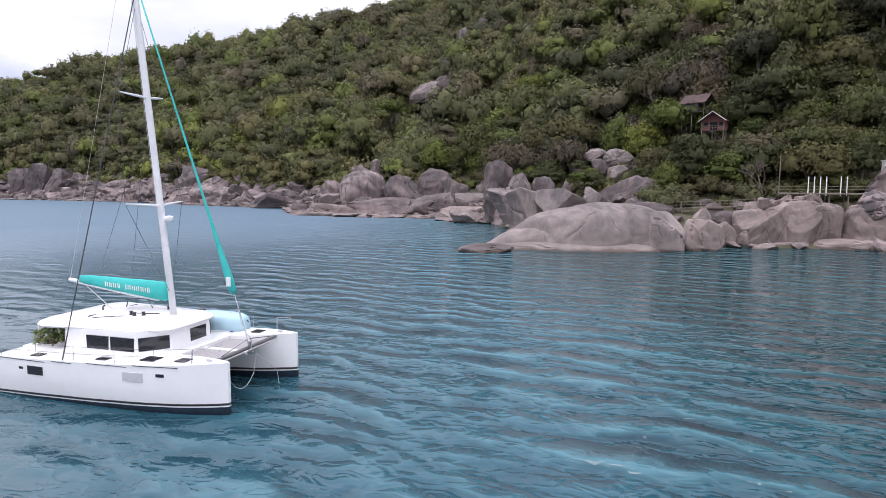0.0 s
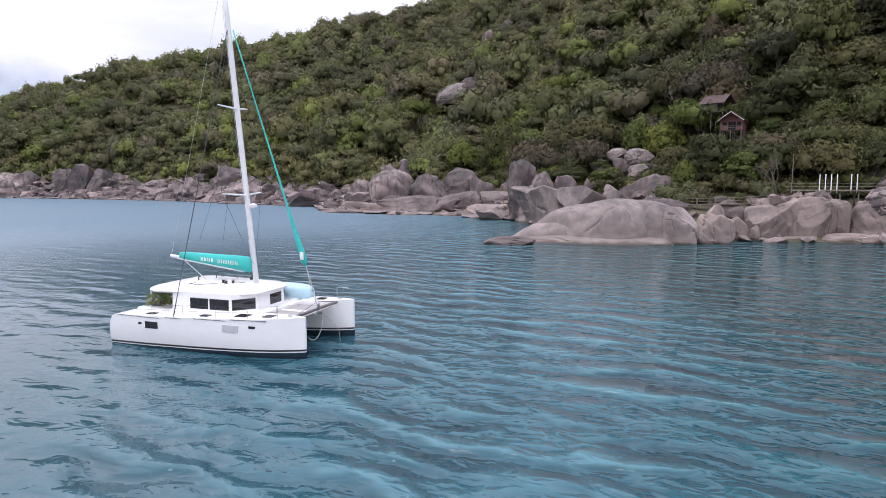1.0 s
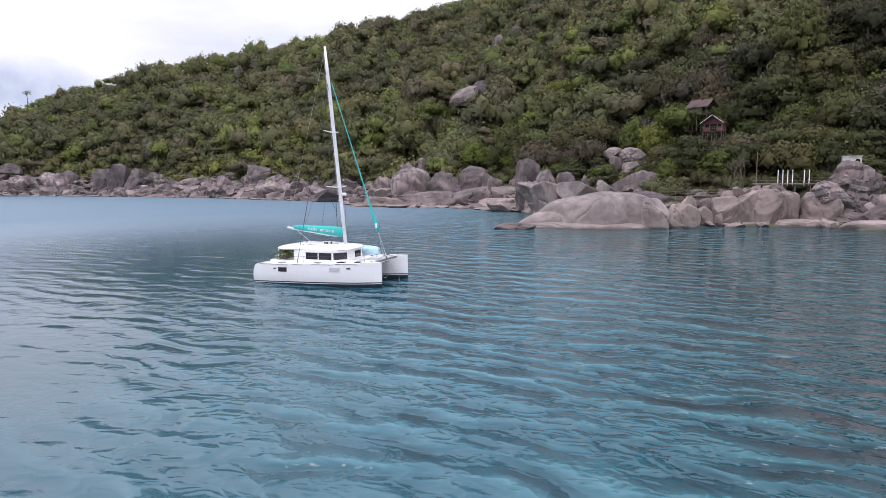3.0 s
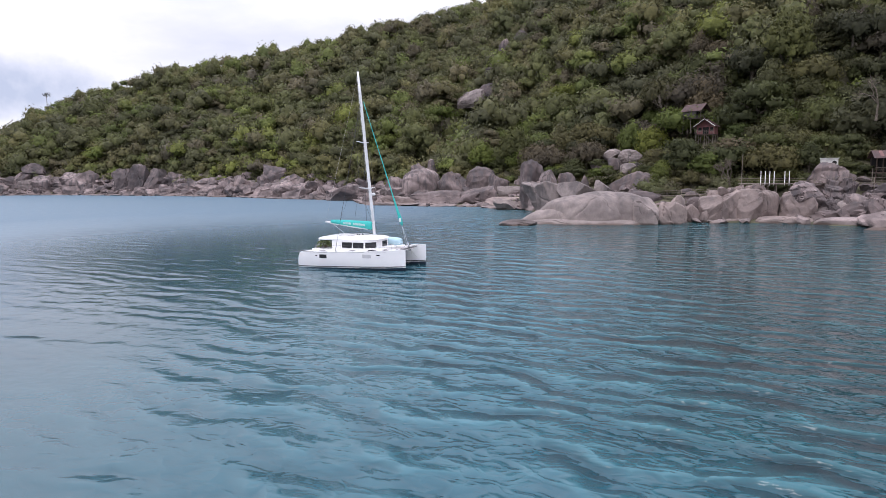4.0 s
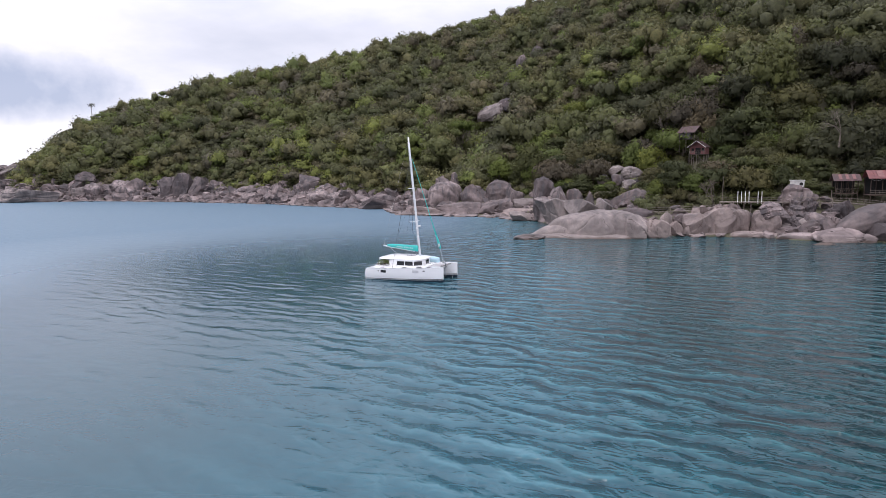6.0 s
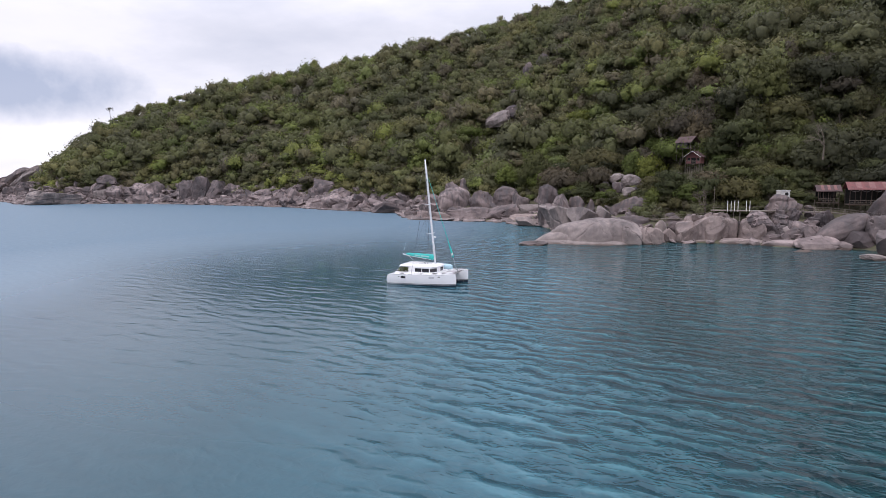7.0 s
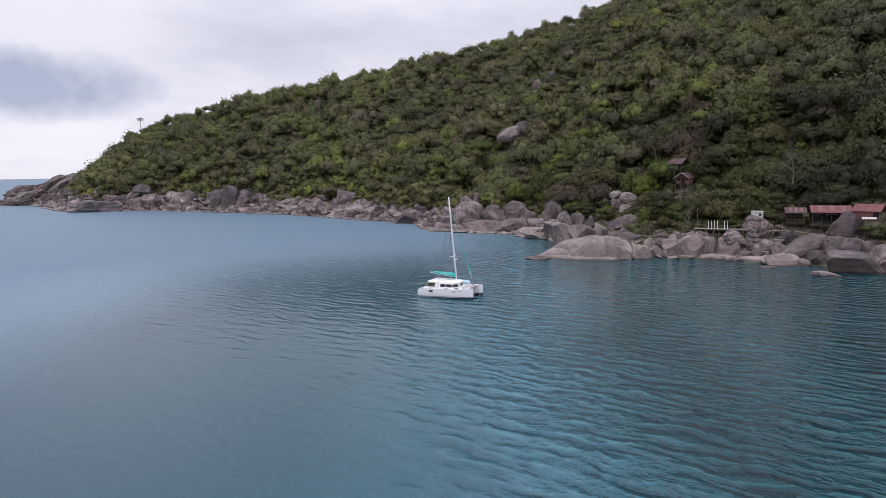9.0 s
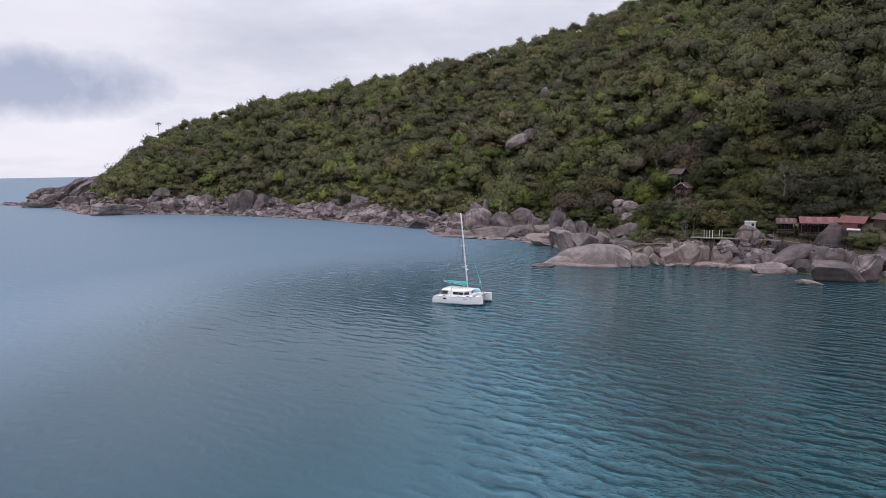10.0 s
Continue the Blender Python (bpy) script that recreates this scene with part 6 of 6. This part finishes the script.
def pavilion(label, m, w, d, floor, high, rise, mat, lights=True):
    """An open-sided eating pavilion: posts, deck, rails and a low pitched roof."""
    p = thing("pavilion", label, "pavilion", m)
    part("deck", box(bmesh.new(), -w / 2, w / 2, -d / 2, d / 2, floor - 0.2, floor, 0.02), M_DARKWOOD, p)
    # back wall coloured near black for the shade under the roof
    part("back_wall", box(bmesh.new(), -w / 2, w / 2, d / 2 - 0.1, d / 2, floor, floor + high), M_VOID, p)
    for k in range(5):
        x = -w / 2 + 0.1 + k * (w - 0.2) / 4
        for y in (-d / 2 + 0.1, d / 2 - 0.2):
            part("post", tube(bmesh.new(), [(x, y, -3.5), (x, y, floor + high)], 0.075, 7), M_DARKWOOD, p)
    for z in (0.45, 0.95):
        part("rail", tube(bmesh.new(), [(-w / 2, -d / 2 + 0.05, floor + z), (w / 2, -d / 2 + 0.05, floor + z)], 0.04, 5), M_WOOD, p)
    part("beam", box(bmesh.new(), -w / 2, w / 2, -d / 2 + 0.04, -d / 2 + 0.2, floor + high - 0.2, floor + high), M_DARKWOOD, p)
    r = part("roof", gable_roof(bmesh.new(), d, w, floor + high, rise), mat, p)
    r.rotation_euler = (0, 0, math.pi / 2)
    rr = part("roof_ribs", roof_ribs(bmesh.new(), d, w, floor + high, rise), mat, r)
    for k in range(3):
        sheet = bmesh.new()
        x = -w / 2 + w * (0.16 + 0.3 * k)
        box(sheet, x, x + w * 0.13, -d / 2 - 0.4, -0.3, -0.01, 0.02, 0.0)
        bmesh.ops.transform(sheet, matrix=Matrix.Translation((0, 0, floor + high + rise + 0.13)) @ Matrix.Rotation(math.atan2(rise, d / 2), 4, "X"), verts=sheet.verts)
        part("roof_sheet", sheet, M_FADEDROOF, p, "sun-faded roof sheet")
    if lights:
        for k in range(4):
            x0, x1 = -w / 2 + k * w / 4, -w / 2 + (k + 1) * w / 4
            part("cord", tube(bmesh.new(), [(x0 + (x1 - x0) * u, -d / 2, floor + high - 0.15 - 2.4 * u * (1 - u)) for u in (0, 0.2, 0.4, 0.6, 0.8, 1)], 0.025, 4), M_ROPE, p, "hanging pale cord")
    for k in range(3):
        x = -w / 2 + w * (0.22 + 0.28 * k)
        t = part("table", box(bmesh.new(), x - 0.5, x + 0.5, -0.6, 0.3, floor + 0.70, floor + 0.76, 0.01), M_DARKWOOD, p)
        for sx in (-0.4, 0.4):
            part("table_leg", tube(bmesh.new(), [(x + sx, -0.15, floor), (x + sx, -0.15, floor + 0.7)], 0.04, 5), M_WOOD, t)
    return p


pavilion("open timber eating pavilion under a red sheet roof", pose(74.5, 87.0, 8.2, 0, 0, 4), 9.0, 5.0, 0.6, 3.7, 1.5, M_REDROOF)
pavilion("small open shelter with a low red sheet roof", pose(66.4, 90.5, 8.6, 0, 0, 4), 4.6, 3.6, 0.4, 3.0, 1.2, M_BROWNROOF, False)


def make_awning():
    a = thing("awning", "white canvas awning under the red-brown hut's window", "awning", pose(82.4, 78.8, 11.3, 0, 0, -10))
    bm = bmesh.new()
    box(bm, -1.6, 1.6, -0.5, 0.5, 0, 0.06, 0.01, pose(0, 0, 0, 22, 0, 0))
    part("canvas", bm, M_PLASTER, a)
    for x in (-1.5, 1.5):
        part("strut", tube(bmesh.new(), [(x, -0.45, -0.2), (x, -0.3, -1.9)], 0.03, 5), M_WOOD, a)


make_awning()


def make_tank_house():
    t = thing("pump_house", "small white pump house with a dark round opening", "pump house", pose(56.9, 92.0, 9.9, 0, 0, -6))
    part("body", box(bmesh.new(), -1.5, 1.5, -1.2, 1.2, 0, 1.9, 0.03), M_PLASTER, t, "white plastered walls")
    part("slab", box(bmesh.new(), -1.65, 1.65, -1.35, 1.35, 1.9, 2.05, 0.03), M_PLASTER, t)
    part("opening", tube(bmesh.new(), [(0.85, -1.215, 1.1), (0.85, -1.16, 1.1)], 0.42, 16), M_VOID, t, "dark round opening")
    part("opening_rim", tube(bmesh.new(), [(0.85 + 0.46 * math.cos(a), -1.21, 1.1 + 0.46 * math.sin(a)) for a in [k * math.tau / 16 for k in range(17)]], 0.04, 5), M_WHITE, t)


make_tank_house()


def walkway(label, pts, width=1.6, rail=True, drop=4.5):
    """A timber walkway on posts through the given points."""
    w = thing("walkway", label, "walkway", group="shore walkway")
    up = Vector((0, 0, 1))
    pts = [Vector(p) for p in pts]
    boards = bmesh.new()
    for a, b in zip(pts, pts[1:]):
        d = b - a
        n = max(int(d.length / 0.28), 1)
        ang = math.degrees(math.atan2(d.y, d.x))
        for k in range(n):
            c = a.lerp(b, (k + 0.5) / n)
            box(boards, -0.125, 0.125, -width / 2, width / 2, -0.03, 0.03, 0.0, pose(c.x, c.y, c.z + random.uniform(-0.012, 0.012), 0, 0, ang + random.uniform(-1, 1)))
    part("boards", boards, M_WOOD, w)
    for a, b in zip(pts, pts[1:]):
        side = (b - a).cross(up).normalized()
        for s in (-1, 1):
            o = side * (s * width * 0.42)
            part("joist", tube(bmesh.new(), [a + o - up * 0.12, b + o - up * 0.12], 0.07, 5), M_WOOD, w)
            if rail:
                for h in (0.5, 1.0):
                    part("rail", tube(bmesh.new(), [a + o + up * h, b + o + up * h], 0.022, 5), M_WOOD, w)
        n = max(int((b - a).length / 2.4), 1)
        for k in range(n):
            c = a.lerp(b, k / n)
            for s in (-1, 1):
                o = side * (s * width * 0.44)
                part("post", tube(bmesh.new(), [c + o - up * drop, c + o + up * (1.05 if rail else 0)], 0.06, 6), M_WOOD, w)
    return w


walkway("weathered timber walkway on posts along the rocks", [(53.5, 85.5, 7.0), (60.0, 85.0, 7.1), (66.5, 84.0, 7.0), (72.0, 82.0, 6.5)])
walkway("weathered timber walkway bending round the dark rock", [(72.0, 82.0, 6.5), (75.5, 77.0, 6.2), (80.0, 75.5, 6.1), (82.0, 71.5, 5.3), (90.0, 68.0, 4.9), (100.0, 64.0, 4.6)])
walkway("low timber footway with a thin rail over the rocks", [(23.5, 86.0, 4.4), (32.0, 86.5, 4.7), (39.5, 87.0, 5.2)], 1.1, True, 3.0)


def make_platform():
    p = thing("platform", "timber viewing platform on stilts with white posts", "platform")
    boards = bmesh.new()
    for k in range(46):
        x = 40.2 + k * 0.29
        box(boards, x, x + 0.27, 86.0, 89.0, 6.92, 6.98, 0.0)
    part("boards", boards, M_WOOD, p)
    part("edge_beam", box(bmesh.new(), 40.1, 53.6, 85.85, 85.98, 6.80, 6.96, 0.02), M_WOOD, p, "weathered edge beam")
    part("edge_beam", box(bmesh.new(), 40.1, 53.6, 89.02, 89.15, 6.72, 6.96, 0.02), M_WOOD, p)
    for x in (44.1, 44.9, 45.7, 46.5, 48.4, 49.2):
        part("white_post", tube(bmesh.new(), [(x, 86.2, 6.6), (x, 86.2, 9.45)], 0.075, 8), M_WHITE, p, "white painted post")
    for x in (41.0, 43.2, 45.5, 47.0, 49.5, 51.5, 53.0):
        for y in (86.3, 88.7):
            part("stilt", tube(bmesh.new(), [(x, y, 1.5), (x, y, 6.9)], 0.10, 7), M_WOOD, p)
    for z in (7.5, 7.95):
        part("rail", tube(bmesh.new(), [(40.2, 88.9, z), (53.5, 88.9, z)], 0.035, 5), M_WOOD, p)


make_platform()


def make_pole(x, y, z0, z1):
    p = thing("pole", "thin bare wooden pole standing by the deck", "pole", pose(x, y, z0))
    part("shaft", tube(bmesh.new(), [(0, 0, -1), (0.03, 0, (z1 - z0) * 0.6), (0.05, 0.02, z1 - z0)], [0.08, 0.065, 0.05], 7), M_WOOD, p)


make_pole(40.8, 90, 6.9, 12.9)
make_pole(63.2, 86.2, 7.0, 9.8)


def twigs(bm, p, d, length, r, depth, rng):
    q = p + d * length
    tube(bm, [p, p.lerp(q, 0.5) + Vector((rng.gauss(0, 0.05), rng.gauss(0, 0.05), 0)) * length, q], [r, r * 0.8, r * 0.6], 5)
    if depth:
        for _ in range(3):
            n = (d + Vector((rng.gauss(0, 0.5), rng.gauss(0, 0.5), rng.gauss(0.1, 0.35)))).normalized()
            twigs(bm, q, n, length * rng.uniform(0.6, 0.8), r * 0.55, depth - 1, rng)


def bare_tree(x, y, z, size, seed, label="bare grey leafless tree among the green"):
    t = thing("bare_tree", label, "tree", pose(x, y, z), "bare trees")
    bm = bmesh.new()
    twigs(bm, Vector((0, 0, -0.5)), Vector((0.05, 0, 1)), size * 0.38, size * 0.03, 4, random.Random(seed))
    part("bare_crown", bm, M_BARK, t)


bare_tree(38.5, 91.5, 5.5, 7.0, 1, "bare grey leafless shrub beside the deck")
bare_tree(37.0, 93.5, 6.5, 6.0, 2, "bare grey leafless shrub beside the deck")
bare_tree(70.0, 148.0, 43.0, 11.0, 3)
bare_tree(66.0, 99.0, 20.0, 9.0, 4)
bare_tree(22.0, 152.0, 24.0, 9.0, 5)


def ridge_tree():
    """The lone umbrella-shaped tree that stands clear of the crest."""
    t = thing("ridge_tree", "lone slender tree with a flat crown on the crest", "tree", pose(-428.0, 298.0, 61.5))
    bm = bmesh.new()
    tube(bm, [(0, 0, -3), (0.3, 0, 5), (0, 0, 10.5)], [0.3, 0.22, 0.12], 7)
    for a in (0.3, 1.7, 2.9, 4.2, 5.4):
        tube(bm, [(0.1, 0, 8.6), (math.cos(a) * 1.8, math.sin(a) * 1.8, 10.2), (math.cos(a) * 3, math.sin(a) * 3, 10.9)], [0.15, 0.1, 0.05], 5)
    part("trunk", bm, M_BARK, t)
    v, tr = crown_shape(503, 7, 110, 0.16)
    ob = new("crown", fast_mesh("crown", v[7 * len(icosphere(1)[0]):] * np.array([3.0, 3.0, 2.4]) + np.array([0, 0, 10.4]), tr[7 * 20:] - 7 * len(icosphere(1)[0]), M_LEAF["dark"]))
    ob.parent = t


ridge_tree()


def deck_dinghy():
    """Small boat stowed upside down on the port side deck."""
    d = thing("dinghy", "pale blue dinghy stowed upside down on the deck", "dinghy", pose(1.75, 2.85, 1.88, 0, 0, 3))
    rings = []
    for x, w, h in ((-1.5, 0.56, 0.74), (-1.45, 0.62, 0.80), (-0.6, 0.68, 0.84), (0.4, 0.66, 0.82), (0.95, 0.58, 0.76), (1.25, 0.44, 0.66), (1.36, 0.3, 0.52)):
        rings.append([(x, w * math.copysign(abs(c) ** 0.55, c), h * s ** 0.45 if s > 0.001 else 0.0) for c, s in [(math.cos(k * math.pi / 10), math.sin(k * math.pi / 10)) for k in range(11)]])
    part("hull", loft(bmesh.new(), rings), M_BLUE, d, "pale blue painted bottom", True)
    part("gunwale", tube(bmesh.new(), [(x, s * w, 0.04) for s in (1,) for x, w in ((-1.55, 0.52), (-0.6, 0.68), (0.5, 0.64), (1.1, 0.48), (1.5, 0.07))] + [(x, -w, 0.04) for x, w in ((1.1, 0.48), (0.5, 0.64), (-0.6, 0.68), (-1.55, 0.52))], 0.045, 6), M_WHITECLOTH, d, "white rope gunwale")
    part("keel_strip", tube(bmesh.new(), [(-1.45, 0, 0.73), (-0.6, 0, 0.81), (0.5, 0, 0.79), (1.1, 0, 0.67), (1.45, 0, 0.42)], 0.03, 5), M_BLACK, d)
    part("bracket", box(bmesh.new(), -1.3, -0.95, -0.12, 0.12, 0.74, 0.92, 0.03), M_BLACK, d, "black bracket")


deck_dinghy()


def shrub(x, y, z, size, seed, label="green bush between the rocks", tall=0.85, tone="green"):
    s = thing("shrub", label, "bush", pose(x, y, z, 0, 0, seed * 50), "shore bushes")
    v, tr = crown_shape(600 + seed, 15, 1000, 0.075, False, 1, 0.66, "tier" if seed % 2 else "dome")
    ob = new("foliage", fast_mesh("foliage", v * np.array([size * 1.25, size, size * tall]) + np.array([0, 0, size * 0.3]), tr, M_LEAF[tone], True, SOFT[600 + seed]))
    ob.parent = s
    stem = bmesh.new()
    for a in (0.2, 2.2, 4.4):
        tube(stem, [(0, 0, -0.4), (math.cos(a) * 0.2 * size, math.sin(a) * 0.2 * size, 0.4 * size)], [0.06, 0.03], 5)
    part("stems", stem, M_BARK, s)


shrub(7.6, 117, 8.6, 2.6, 1, tone="bright")
shrub(10.5, 116, 8.8, 2.2, 2)
shrub(1.5, 124, 9.0, 2.4, 3)
shrub(-2.0, 127, 9.0, 2.6, 4)
shrub(9.6, 119, 9.6, 2.3, 5, tone="bright")
shrub(27.5, 103, 7.4, 4.2, 6, tone="olive")
shrub(28.0, 96, 5.6, 3.6, 11, tone="olive")
shrub(88.5, 74, 6.0, 3.2, 12, "grey-green spreading shrub under the huts")
shrub(84.5, 76, 6.5, 2.4, 13, "grey-green spreading shrub under the huts")
shrub(71.0, 92.0, 9.0, 2.6, 14)
shrub(60.5, 96.0, 9.5, 3.2, 15)
shrub(37.6, 120.5, 13.8, 1.8, 16)
shrub(32.4, 118.5, 13.0, 1.7, 17)
shrub(35.8, 121.5, 15.2, 1.9, 18, tone="dark")
shrub(31.2, 121.5, 14.8, 1.7, 28, tone="dark")
shrub(26.0, 108, 9.2, 4.0, 19)
shrub(30.8, 105, 8.6, 3.8, 20)
shrub(34.6, 101, 7.8, 3.6, 21, tone="olive")
shrub(27.6, 112, 10.6, 3.4, 22)
shrub(86.2, 74.5, 7.6, 3.8, 23, "grey-green spreading shrub under the huts")
shrub(81.7, 77, 8.0, 2.2, 24, "grey-green spreading shrub under the huts")
shrub(6.6, 124.0, 11.6, 2.2, 27)
crag(14.8, 120.5, 8.5, 12.0, 4.2, 140, 1.0, 30, mat=M_ROCK_PALE)
crag(10.6, 124.5, 10.5, 13.6, 3.2, 141, 1.0, 60)
for k, (x, y, r) in enumerate(((41.5, 92.0, 2.0), (44.6, 92.4, 2.3), (47.8, 92.2, 2.1), (50.8, 92.6, 2.2), (53.2, 94.0, 2.4), (46.2, 95.5, 2.8), (50.0, 96.5, 2.9), (36.2, 97.0, 2.4), (60.0, 91.5, 1.8), (63.5, 93.0, 2.2))):
    shrub(x, y, float(ground_height([(x, y)])[0]) + 0.2, r, 30 + k, "dark green undergrowth behind the timber deck")
